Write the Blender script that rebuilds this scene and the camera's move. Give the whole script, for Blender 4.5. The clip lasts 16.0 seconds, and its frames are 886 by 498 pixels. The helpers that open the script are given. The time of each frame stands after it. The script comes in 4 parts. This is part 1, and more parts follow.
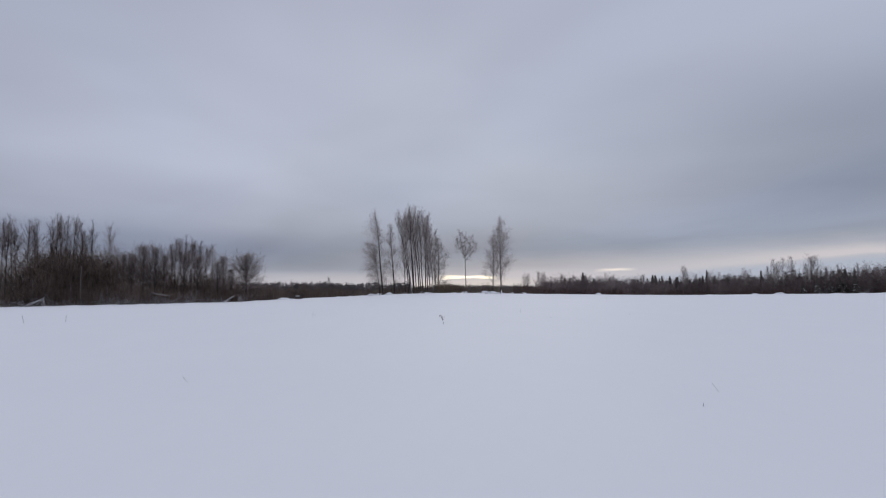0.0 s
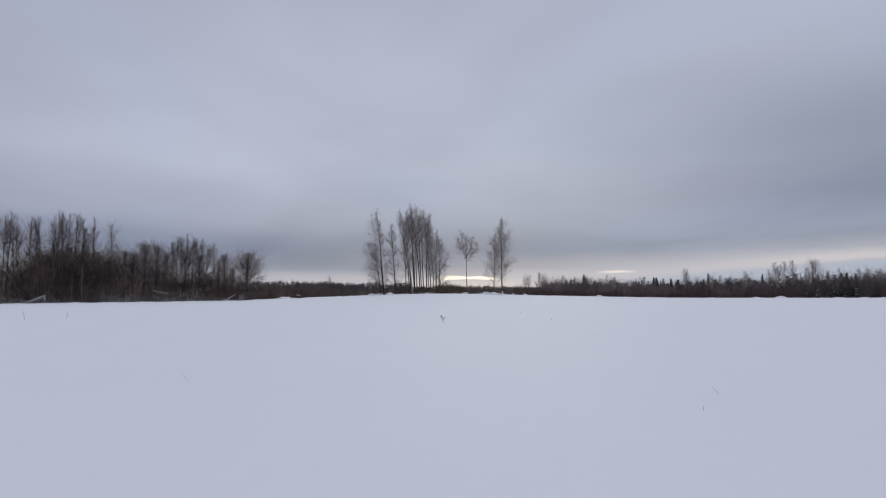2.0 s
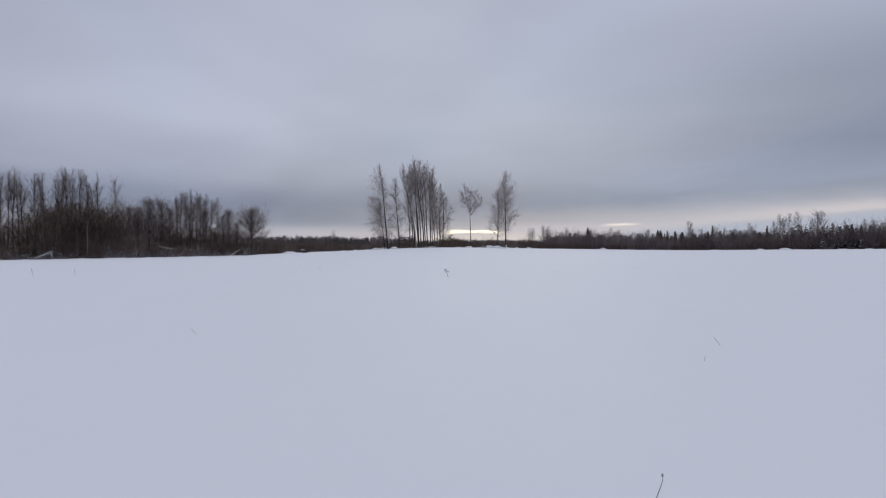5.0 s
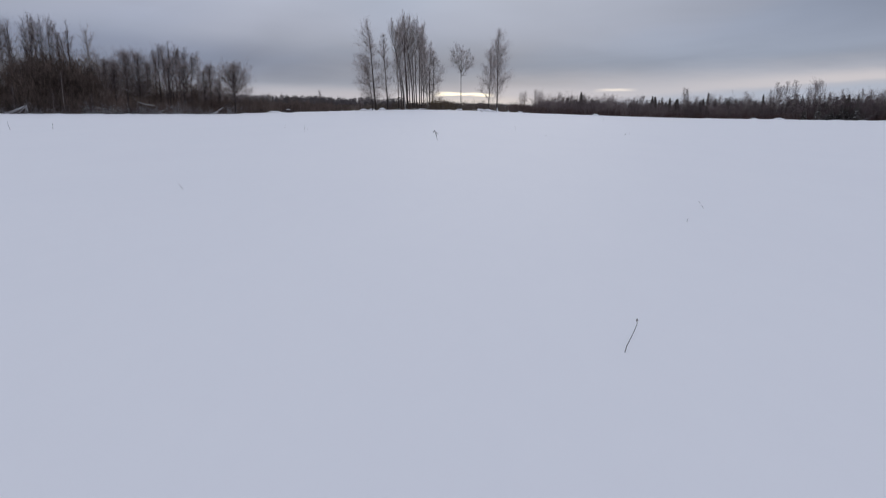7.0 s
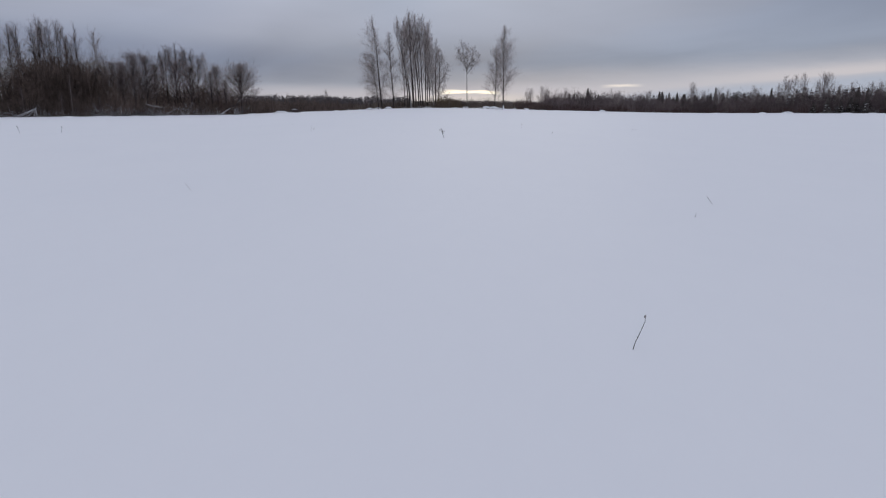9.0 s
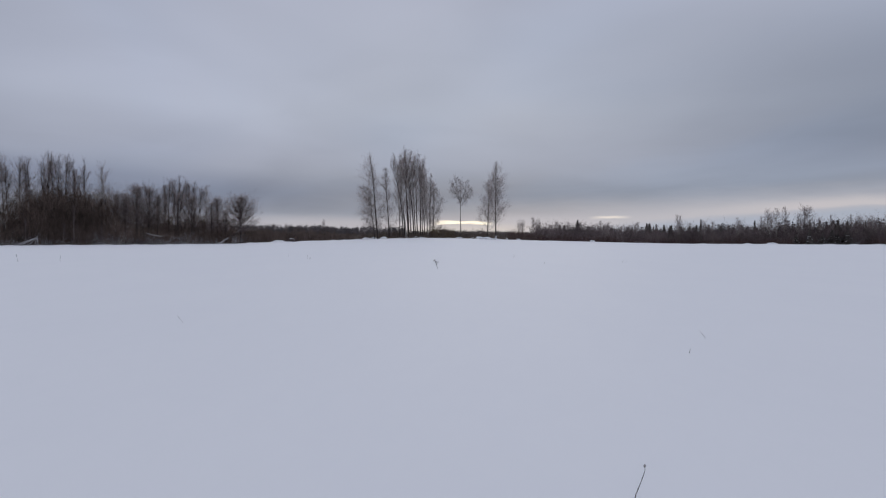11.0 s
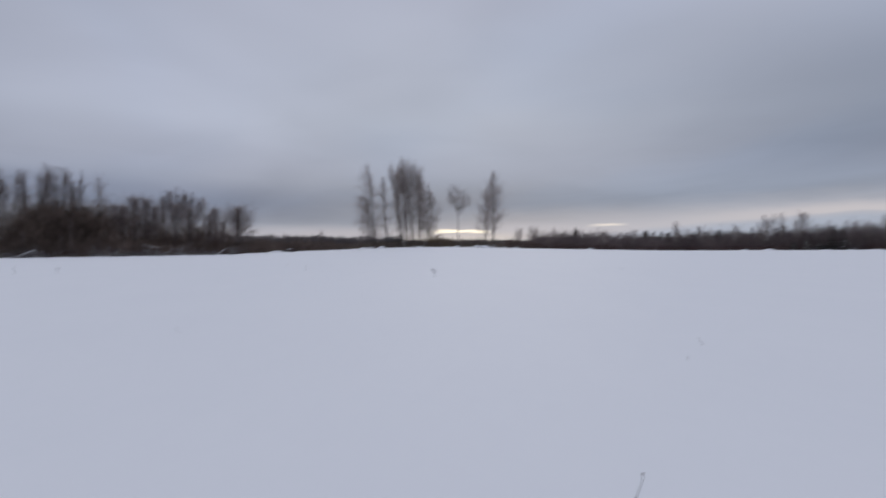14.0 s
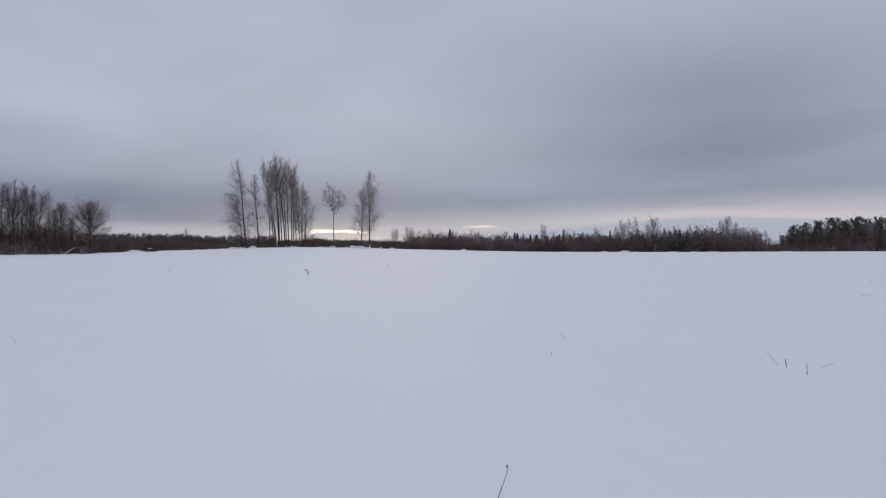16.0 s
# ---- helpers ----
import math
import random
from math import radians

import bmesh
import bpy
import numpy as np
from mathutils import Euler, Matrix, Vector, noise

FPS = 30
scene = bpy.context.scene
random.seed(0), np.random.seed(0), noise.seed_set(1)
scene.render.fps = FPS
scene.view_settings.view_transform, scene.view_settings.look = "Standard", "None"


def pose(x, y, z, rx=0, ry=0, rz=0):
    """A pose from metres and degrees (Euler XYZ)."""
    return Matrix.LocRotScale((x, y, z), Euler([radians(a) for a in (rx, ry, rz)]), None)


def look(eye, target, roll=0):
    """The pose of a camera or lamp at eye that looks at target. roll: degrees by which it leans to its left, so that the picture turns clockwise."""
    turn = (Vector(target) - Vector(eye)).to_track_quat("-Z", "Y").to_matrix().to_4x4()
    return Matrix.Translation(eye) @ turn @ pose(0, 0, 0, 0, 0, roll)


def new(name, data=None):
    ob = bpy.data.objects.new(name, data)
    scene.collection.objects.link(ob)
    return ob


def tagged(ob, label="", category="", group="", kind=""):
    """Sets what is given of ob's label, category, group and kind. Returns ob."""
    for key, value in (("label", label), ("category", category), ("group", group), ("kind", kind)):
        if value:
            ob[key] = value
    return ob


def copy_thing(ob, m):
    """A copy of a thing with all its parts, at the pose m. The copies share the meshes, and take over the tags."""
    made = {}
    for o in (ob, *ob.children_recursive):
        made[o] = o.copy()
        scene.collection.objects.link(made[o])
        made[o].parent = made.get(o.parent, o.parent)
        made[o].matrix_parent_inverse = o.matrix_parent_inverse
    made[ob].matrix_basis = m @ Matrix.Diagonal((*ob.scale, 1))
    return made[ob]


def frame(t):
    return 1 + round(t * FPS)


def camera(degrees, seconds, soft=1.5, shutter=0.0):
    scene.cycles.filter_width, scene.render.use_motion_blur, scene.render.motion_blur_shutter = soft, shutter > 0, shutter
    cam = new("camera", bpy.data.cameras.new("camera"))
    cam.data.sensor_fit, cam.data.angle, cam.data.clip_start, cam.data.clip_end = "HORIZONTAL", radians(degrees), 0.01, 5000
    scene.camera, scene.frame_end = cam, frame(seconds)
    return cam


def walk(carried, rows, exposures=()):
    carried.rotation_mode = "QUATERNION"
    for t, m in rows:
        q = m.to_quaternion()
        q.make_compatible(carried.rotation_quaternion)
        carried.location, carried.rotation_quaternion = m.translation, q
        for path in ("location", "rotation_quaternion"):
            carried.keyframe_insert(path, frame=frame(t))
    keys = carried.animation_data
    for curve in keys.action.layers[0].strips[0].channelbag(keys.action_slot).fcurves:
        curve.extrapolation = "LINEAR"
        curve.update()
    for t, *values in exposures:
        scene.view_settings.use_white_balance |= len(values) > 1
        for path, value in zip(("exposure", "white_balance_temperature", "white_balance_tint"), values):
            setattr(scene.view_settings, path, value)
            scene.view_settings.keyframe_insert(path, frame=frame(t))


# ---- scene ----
cam = camera(70.96, 16.0, soft=1.2, shutter=0.5)
# seconds, sideways and height in metres, yaw, pitch and roll in degrees: a person stands and turns
PATH = [
    (0, 0.000, 1.600, 0.00, 3.72, 0.50),
    (0.5, 0.000, 1.600, -0.01, 3.43, -0.16),
    (1, 0.000, 1.600, -0.24, 3.68, -0.47),
    (1.5, 0.000, 1.600, -0.21, 3.79, -0.18),
    (2, 0.000, 1.600, 0.08, 3.77, -0.03),
    (2.5, 0.000, 1.600, 0.43, 3.82, 0.03),
    (3, 0.000, 1.600, 0.80, 4.25, 0.19),
    (3.1, 0.000, 1.600, 0.90, 3.73, 0.25),
    (3.2, 0.000, 1.600, 0.90, 1.75, 0.30),
    (3.3, 0.000, 1.600, 0.33, -0.49, 0.38),
    (3.4, 0.000, 1.600, 0.59, -0.90, 0.42),
    (3.5, 0.000, 1.600, 0.32, -0.73, 0.45),
    (4, -0.000, 1.600, 0.40, -0.43, 0.54),
    (4.2, -0.000, 1.600, 0.33, -0.70, 0.50),
    (5.2, -0.001, 1.600, 0.50, -0.45, 0.25),
    (6.2, -0.002, 1.600, 0.72, -0.50, 0.00),
    (6.3, -0.002, 1.600, 0.74, -0.65, -0.04),
    (6.4, -0.002, 1.586, 0.90, -2.05, 0.00),
    (6.5, -0.002, 1.573, 0.54, -4.50, 0.00),
    (6.6, -0.002, 1.559, 0.02, -7.26, -0.20),
    (6.7, -0.002, 1.546, -0.40, -9.97, -0.50),
    (6.8, -0.002, 1.532, -0.40, -11.64, -0.75),
    (6.9, -0.002, 1.519, -0.29, -12.37, -0.85),
    (7, -0.002, 1.505, -0.50, -12.90, -0.85),
    (7.5, -0.003, 1.505, -0.03, -13.35, -0.14),
    (8, -0.003, 1.505, 0.05, -13.15, -0.30),
    (8.2, -0.003, 1.505, 0.10, -13.05, -0.25),
    (9.2, 0.004, 1.505, 0.00, -13.10, -0.10),
    (10, 0.009, 1.505, -0.25, -13.20, 0.30),
    (10.1, 0.010, 1.524, -0.25, -12.60, 0.42),
    (10.2, 0.011, 1.543, -0.20, -10.50, 0.52),
    (10.3, 0.011, 1.562, -0.09, -6.89, 0.55),
    (10.4, 0.012, 1.581, 0.05, -3.61, 0.45),
    (10.5, 0.013, 1.600, 0.56, -1.15, 0.32),
    (11, 0.016, 1.600, -0.48, -1.34, -0.37),
    (11.5, 0.017, 1.600, 0.16, -1.19, 0.06),
    (12, 0.018, 1.600, 0.21, -1.45, -0.14),
    (12.5, 0.019, 1.600, 0.23, -1.50, -0.00),
    (13, 0.020, 1.600, 0.38, -1.44, -0.18),
    (13.5, 0.021, 1.600, 0.30, -1.23, -0.24),
    (13.9, 0.022, 1.600, 0.32, -1.19, 0.00),
    (14, 0.032, 1.600, -0.67, -0.52, 0.13),
    (14.1, 0.041, 1.600, -3.95, -0.15, 0.20),
    (14.2, 0.051, 1.600, -8.58, -0.52, 0.25),
    (14.3, 0.060, 1.600, -11.71, -1.04, 0.20),
    (14.4, 0.070, 1.600, -11.87, -1.19, 0.15),
    (14.5, 0.070, 1.600, -11.21, -1.20, 0.14),
    (14.6, 0.069, 1.600, -11.55, -0.98, 0.05),
    (15, 0.068, 1.600, -12.48, -0.49, -0.28),
    (15.5, 0.067, 1.600, -12.15, -0.39, -0.13),
    (16, 0.065, 1.600, -12.04, -0.45, -0.27),
]
walk(cam, [(t, pose(x, 0, z, 90 + pitch, roll, yaw)) for t, x, z, yaw, pitch, roll in PATH],
     exposures=[(0, -0.04), (4.2, -0.05), (7, -0.03), (8.2, -0.07), (10, -0.08), (10.4, -0.24), (10.6, -0.23), (11, -0.15), (12, -0.13), (14, -0.12), (16, -0.10)])

# ---- sky, sun ----
world = bpy.data.worlds.new("overcast_sky")
scene.world = world
world.use_nodes = True


class Val:
    """A number in a node tree, with arithmetic."""

    def __init__(self, tree, socket):
        self.tree, self.socket = tree, socket

    def op(self, kind, *others):
        node = self.tree.nodes.new("ShaderNodeMath")
        node.operation = kind
        for slot, value in zip(node.inputs, (self, *others)):
            if isinstance(value, Val):
                self.tree.links.new(value.socket, slot)
            else:
                slot.default_value = value
        return Val(self.tree, node.outputs[0])

    def __add__(self, o):
        return self.op("ADD", o)

    def __sub__(self, o):
        return self.op("SUBTRACT", o)

    def __mul__(self, o):
        return self.op("MULTIPLY", o)

    def __truediv__(self, o):
        return self.op("DIVIDE", o)

    def at_least(self, o):
        return self.op("MAXIMUM", o)

    def step(self, a, b, lo=0.0, hi=1.0):
        """A soft step from lo at a to hi at b."""
        node = self.tree.nodes.new("ShaderNodeMapRange")
        node.interpolation_type = "SMOOTHSTEP"
        self.tree.links.new(self.socket, node.inputs[0])
        for slot, value in zip(list(node.inputs)[1:5], (a, b, lo, hi)):
            if isinstance(value, Val):
                self.tree.links.new(value.socket, slot)
            else:
                slot.default_value = value
        return Val(self.tree, node.outputs[0])

    def bump(self, a, b, c, d):
        """Rises from a to b and falls from c to d."""
        return self.step(a, b) * self.step(c, d, 1.0, 0.0)


def linear(r, g, b):
    """Display values of 0 to 255 as light."""
    return tuple(((v / 255 + 0.055) / 1.055) ** 2.4 if v > 10 else v / 255 / 12.92 for v in (r, g, b)) + (1,)


def mix_colour(tree, fac, a, b, blend="MIX"):
    node = tree.nodes.new("ShaderNodeMix")
    node.data_type, node.blend_type = "RGBA", blend
    for slot, value in ((node.inputs[0], fac), (node.inputs[6], a), (node.inputs[7], b)):
        if isinstance(value, Val):
            tree.links.new(value.socket, slot)
        elif hasattr(value, "is_output"):
            tree.links.new(value, slot)
        else:
            slot.default_value = value
    return node.outputs[2]


def ramp(tree, fac, stops):
    node = tree.nodes.new("ShaderNodeValToRGB")
    while len(node.color_ramp.elements) < len(stops):
        node.color_ramp.elements.new(0.5)
    for element, (place, colour) in zip(node.color_ramp.elements, stops):
        element.position, element.color = place, colour
    tree.links.new(fac.socket if isinstance(fac, Val) else fac, node.inputs[0])
    return node.outputs[0]


def noise_tex(tree, vector, scale, detail=3.0, rough=0.5, distortion=0.0):
    node = tree.nodes.new("ShaderNodeTexNoise")
    node.inputs["Scale"].default_value, node.inputs["Detail"].default_value = scale, detail
    node.inputs["Roughness"].default_value, node.inputs["Distortion"].default_value = rough, distortion
    tree.links.new(vector, node.inputs["Vector"])
    return Val(tree, node.outputs[0])


def combine(tree, x, y, z=0.0):
    node = tree.nodes.new("ShaderNodeCombineXYZ")
    for slot, value in zip(node.inputs, (x, y, z)):
        if isinstance(value, Val):
            tree.links.new(value.socket, slot)
        else:
            slot.default_value = value
    return node.outputs[0]


SUN_AZ, SUN_EL = radians(4.0), radians(7.0)


def build_sky():
    tree = world.node_tree
    back = tree.nodes["Background"]
    coord = tree.nodes.new("ShaderNodeTexCoord")
    split = tree.nodes.new("ShaderNodeSeparateXYZ")
    tree.links.new(coord.outputs["Generated"], split.inputs[0])
    x, y, z = (Val(tree, o) for o in split.outputs)
    ahead = y.at_least(0.25)
    u, w = x / ahead, z / ahead
    height = z.at_least(0.0)
    # cloud deck seen in perspective: streaks that run away from the viewer
    deck = height + 0.07
    px, py = (x + y * 0.09) / deck, y / deck
    broad = noise_tex(tree, combine(tree, px * 1.0, py * 0.5, 3.7), 0.5, 2.0, 0.5, 0.8)
    fine = noise_tex(tree, combine(tree, px * 1.0, py * 0.8, 9.2), 1.3, 3.0, 0.5, 0.6)
    base = ramp(tree, height, [
        (0.0, linear(188, 188, 195)), (0.014, linear(184, 185, 193)), (0.032, linear(162, 167, 179)),
        (0.062, linear(152, 160, 176)), (0.115, linear(168, 175, 192)), (0.19, linear(177, 185, 202)),
        (0.30, linear(178, 185, 203)), (0.42, linear(177, 183, 203)), (0.62, linear(188, 195, 215)), (1.0, linear(222, 228, 244))])
    shade = broad.step(0.25, 0.75, 0.93, 1.05) * fine.step(0.2, 0.8, 0.975, 1.022)
    shade = shade * u.step(-0.95, -0.15, 0.88, 1.0)
    sheet = (w - (u * -0.16 + 0.163)).bump(-0.07, -0.015, 0.015, 0.08) * u.step(-0.45, -0.1, 1.0, 0.0)
    shade = shade * (sheet * 0.06 + 1.0)
    trough = (w - (u * -0.07 + 0.043)).bump(-0.04, -0.008, 0.008, 0.045) * u.step(-0.35, 0.02, 1.0, 0.0)
    shade = shade * (trough * -0.10 + 1.0)
    # a heavier bank to the right, a pale sheet high up to the left
    bank = u.step(0.05, 0.75) * u.step(0.7, 1.25, 1.0, 0.45) * height.bump(0.06, 0.15, 0.20, 0.38)
    shade = shade * (bank * -0.33 + 1.0)
    pale = u.bump(-0.75, -0.25, -0.2, 0.25) * height.bump(0.12, 0.26, 0.34, 0.48)
    shade = shade * (pale * 0.08 + 1.0)
    low = u.bump(-0.75, -0.2, 0.05, 0.45) * height.bump(0.022, 0.04, 0.06, 0.11)
    shade = shade * (low * -0.14 + 1.0)
    # warmer and cooler drifts in the cloud
    drift = noise_tex(tree, combine(tree, px * 0.7, py * 0.35, 5.3), 0.6, 2.0, 0.5, 0.6).step(0.32, 0.68, -0.022, 0.022)
    cool = u.step(-0.5, 0.0, 1.0, 0.0) * height.step(0.22, 0.42, 1.0, 0.0)
    grey = combine(tree, shade * (drift - bank * 0.03 - trough * 0.02 + 1.0), shade, shade * (bank * 0.05 + trough * 0.05 + cool * 0.03 - drift + 1.0))
    colour = mix_colour(tree, 1.0, base, grey, "MULTIPLY")
    # the deck's far edge, with lighter sky under it
    wave = noise_tex(tree, combine(tree, u * 5.0, w * 30.0, 1.0), 1.6, 4.0, 0.6)
    edge = u * 0.066 + 0.0245 + (wave - 0.5) * 0.016
    under = (w - edge).step(-0.020, 0.032, 1.0, 0.0) * u.step(-0.12, 0.14)
    colour = mix_colour(tree, under * 0.72, colour, linear(199, 197, 204))
    line = (u * 0.078).op("MINIMUM", 0.054) + (wave - 0.5) * 0.010
    streak = (w - line).bump(-0.005, 0.0015, 0.004, 0.022) * u.step(0.25, 0.65)
    colour = mix_colour(tree, streak * 0.6, colour, linear(214, 207, 208))
    blue = (w - line).step(-0.012, 0.001, 1.0, 0.0) * u.bump(0.16, 0.38, 0.9, 1.2)
    colour = mix_colour(tree, blue * 0.75, colour, linear(170, 180, 197))
    left = (w + (wave - 0.5) * 0.012).step(0.014, 0.034, 1.0, 0.0) * u.bump(-0.5, -0.2, -0.1, 0.1)
    colour = mix_colour(tree, left * 0.6, colour, linear(192, 188, 194))
    # the break in the clouds where the sun goes down
    glow = u.bump(-0.10, 0.0, 0.08, 0.2) * w.step(0.008, 0.022, 1.0, 0.0)
    colour = mix_colour(tree, glow * 0.6, colour, linear(222, 214, 206))
    gap = u.bump(-0.02, 0.02, 0.07, 0.095) * (w - u * 0.02 + (wave - 0.5) * 0.020).bump(0.013, 0.0158, 0.018, 0.0225)
    colour = mix_colour(tree, gap, colour, (1.35, 1.24, 1.0, 1))
    spark = u.bump(0.238, 0.274, 0.281, 0.318) * (w - (u - 0.277) * 0.03 + (wave - 0.5) * 0.012).bump(0.0243, 0.0274, 0.0280, 0.0315)
    colour = mix_colour(tree, spark * 0.8, colour, linear(248, 238, 228))
    # a little of the clear sky above comes through the cloud
    clear = tree.nodes.new("ShaderNodeTexSky")
    clear.sky_type, clear.sun_disc, clear.sun_elevation, clear.sun_rotation = "NISHITA", False, SUN_EL, SUN_AZ
    faint = tree.nodes.new("ShaderNodeVectorMath")
    faint.operation = "SCALE"
    faint.inputs["Scale"].default_value = 0.0006
    tree.links.new(clear.outputs[0], faint.inputs[0])
    colour = mix_colour(tree, 1.0, colour, faint.outputs[0], "ADD")
    tree.links.new(colour, back.inputs[0])
    back.inputs[1].default_value = 1.0


build_sky()
sun = new("sun", bpy.data.lights.new("sun", "SUN"))
sun.data.energy, sun.data.angle, sun.data.color = 0.5, radians(25), (1.0, 0.93, 0.82)
sun.matrix_world = look((math.sin(SUN_AZ) * 100, math.cos(SUN_AZ) * 100, math.tan(SUN_EL) * 100), (0, 0, 0))


# ---- materials ----
def material(name, dark, light, scale, rough=0.9, relief=0.3, fine=6.0, stretch=(1, 1, 1), shift=0.25, island=0.0):
    """A mottled surface: two colours mixed by coarse and fine noise, with relief, each object and each twig a little different."""
    m = bpy.data.materials.new(name)
    m.use_nodes = True
    tree = m.node_tree
    shader = tree.nodes["Principled BSDF"]
    coord = tree.nodes.new("ShaderNodeTexCoord")
    mapping = tree.nodes.new("ShaderNodeMapping")
    mapping.inputs["Scale"].default_value = stretch
    tree.links.new(coord.outputs["Object"], mapping.inputs[0])
    coarse = noise_tex(tree, mapping.outputs[0], scale, 4.0, 0.6)
    grain = noise_tex(tree, mapping.outputs[0], scale * fine, 3.0, 0.6)
    info = tree.nodes.new("ShaderNodeObjectInfo")
    chance = Val(tree, info.outputs["Random"])
    fac = (coarse * 0.65 + grain * 0.35).step(0.3, 0.7) + (chance - 0.5) * shift
    if island:
        form = tree.nodes.new("ShaderNodeNewGeometry")
        fac = fac + (Val(tree, form.outputs["Random Per Island"]) - 0.5) * island
    colour = mix_colour(tree, fac, (*dark, 1), (*light, 1))
    tree.links.new(colour, shader.inputs["Base Color"])
    shader.inputs["Roughness"].default_value = rough
    shader.inputs["Specular IOR Level"].default_value = 0.2
    if relief:
        b = tree.nodes.new("ShaderNodeBump")
        b.inputs["Strength"].default_value, b.inputs["Distance"].default_value = relief, 0.02
        tree.links.new(grain.socket, b.inputs["Height"])
        tree.links.new(b.outputs[0], shader.inputs["Normal"])
    return m


def snow_material():
    m = bpy.data.materials.new("snow")
    m.use_nodes = True
    tree = m.node_tree
    shader = tree.nodes["Principled BSDF"]
    coord = tree.nodes.new("ShaderNodeTexCoord")
    mapping = tree.nodes.new("ShaderNodeMapping")
    mapping.inputs["Scale"].default_value = (1.0, 0.45, 1.0)
    mapping.inputs["Rotation"].default_value = (0, 0, radians(25))
    tree.links.new(coord.outputs["Object"], mapping.inputs[0])
    drift = noise_tex(tree, mapping.outputs[0], 0.35, 3.0, 0.5)
    crust = noise_tex(tree, mapping.outputs[0], 3.0, 4.0, 0.6)
    grain = noise_tex(tree, coord.outputs["Object"], 90.0, 2.0, 0.6)
    colour = mix_colour(tree, (drift * 0.6 + crust * 0.4).step(0.3, 0.7), (0.862, 0.866, 0.884, 1), (0.877, 0.880, 0.894, 1))
    tree.links.new(colour, shader.inputs["Base Color"])
    shader.inputs["Roughness"].default_value = 0.75
    shader.inputs["Specular IOR Level"].default_value = 0.15
    b = tree.nodes.new("ShaderNodeBump")
    b.inputs["Strength"].default_value, b.inputs["Distance"].default_value = 0.012, 0.05
    tree.links.new((drift * 1.6 + crust * 0.25 + grain * 0.02).socket, b.inputs["Height"])
    tree.links.new(b.outputs[0], shader.inputs["Normal"])
    return m


SNOW = snow_material()
BARK_DARK = material("dark_bark", (0.052, 0.040, 0.039), (0.165, 0.135, 0.13), 2.5, stretch=(1, 1, 0.35))
# the darkest of the barks, kept for trunks
BARK_DEEP = material("deep_bark", (0.026, 0.021, 0.019), (0.105, 0.085, 0.078), 2.2, stretch=(1, 1, 0.35))
# aspen's own pale bark; as limb_bark it also puts skylit highlights into the limbs
BARK_ASPEN = material("aspen_bark", (0.11, 0.092, 0.086), (0.40, 0.35, 0.33), 1.8, stretch=(1, 1, 0.5))
BARK_BIRCH = material("birch_bark", (0.05, 0.045, 0.04), (0.42, 0.39, 0.36), 2.2, stretch=(0.6, 0.6, 1.6))
# grey twigs; the pale, per-twig spread also paints in strands lit by the sky
TWIG_GREY = material("grey_twigs", (0.175, 0.145, 0.135), (0.56, 0.485, 0.455), 0.8, relief=0, island=0.8)
TWIG_BROWN = material("brown_twigs", (0.055, 0.039, 0.034), (0.16, 0.116, 0.100), 0.8, relief=0, island=0.8)
TWIG_DIM = material("dim_twigs", (0.14, 0.112, 0.106), (0.46, 0.385, 0.37), 0.8, relief=0, island=0.8)
TWIG_RED = material("reddish_twigs", (0.062, 0.040, 0.037), (0.155, 0.10, 0.09), 0.8, relief=0, island=0.8)
NEEDLE = material("dark_needles", (0.058, 0.050, 0.046), (0.15, 0.13, 0.118), 1.2, relief=0, island=0.3)
STRAW = material("dry_grass", (0.09, 0.065, 0.04), (0.24, 0.18, 0.11), 3.0, relief=0)
DRY_STEM = material("dry_stem", (0.035, 0.030, 0.028), (0.10, 0.085, 0.075), 30.0, relief=0)
PALE_STEM = material("pale_stem", (0.16, 0.14, 0.13), (0.34, 0.31, 0.28), 30.0, relief=0)
GREY_STEM = material("grey_stem", (0.08, 0.075, 0.072), (0.22, 0.21, 0.20), 40.0, relief=0)
SEED = material("seed_head", (0.20, 0.18, 0.17), (0.52, 0.49, 0.47), 60.0)
UNDERWOOD = material("underwood", (0.05, 0.038, 0.032), (0.215, 0.16, 0.134), 0.16, relief=0, island=0.8)
FAR_WOOD = material("far_woodland", (0.07, 0.055, 0.055), (0.23, 0.18, 0.172), 0.08, relief=0, island=0.8)
CREST = material("crest_twigs", (0.075, 0.060, 0.048), (0.23, 0.185, 0.15), 0.5, relief=0, island=0.8)
SNOWY = material("snowy_twigs", (0.05, 0.042, 0.038), (0.42, 0.41, 0.42), 1.2, relief=0, island=1.0)
FAR_NEEDLE = material("far_needles", (0.062, 0.054, 0.056), (0.15, 0.13, 0.132), 0.1, relief=0, island=0.6)
RIME = material("rimed_wood", (0.12, 0.11, 0.11), (0.62, 0.62, 0.64), 2.6)


# ---- ground ----
# bearing in degrees, range of the field's edge, height of the ground there
EDGE = [(-180, 200, -0.4), (-60, 150, -0.2), (-36, 118, -0.62), (-26, 120, -0.56), (-18, 125, -0.50), (-14.7, 140, -0.27), (-11.7, 150, -0.26),
        (-7.2, 125, 0.60), (-2.5, 112, 0.95), (0.6, 110, 1.0), (4.2, 113, 0.89), (7.3, 140, 0.55), (13.9, 220, -0.58),
        (20.5, 280, -1.73), (33, 280, -1.28), (47.5, 260, -0.12), (70, 240, 0.0), (180, 200, -0.4)]
EDGE_AZ, EDGE_R, EDGE_Z = (np.array(c, float) for c in zip(*EDGE))


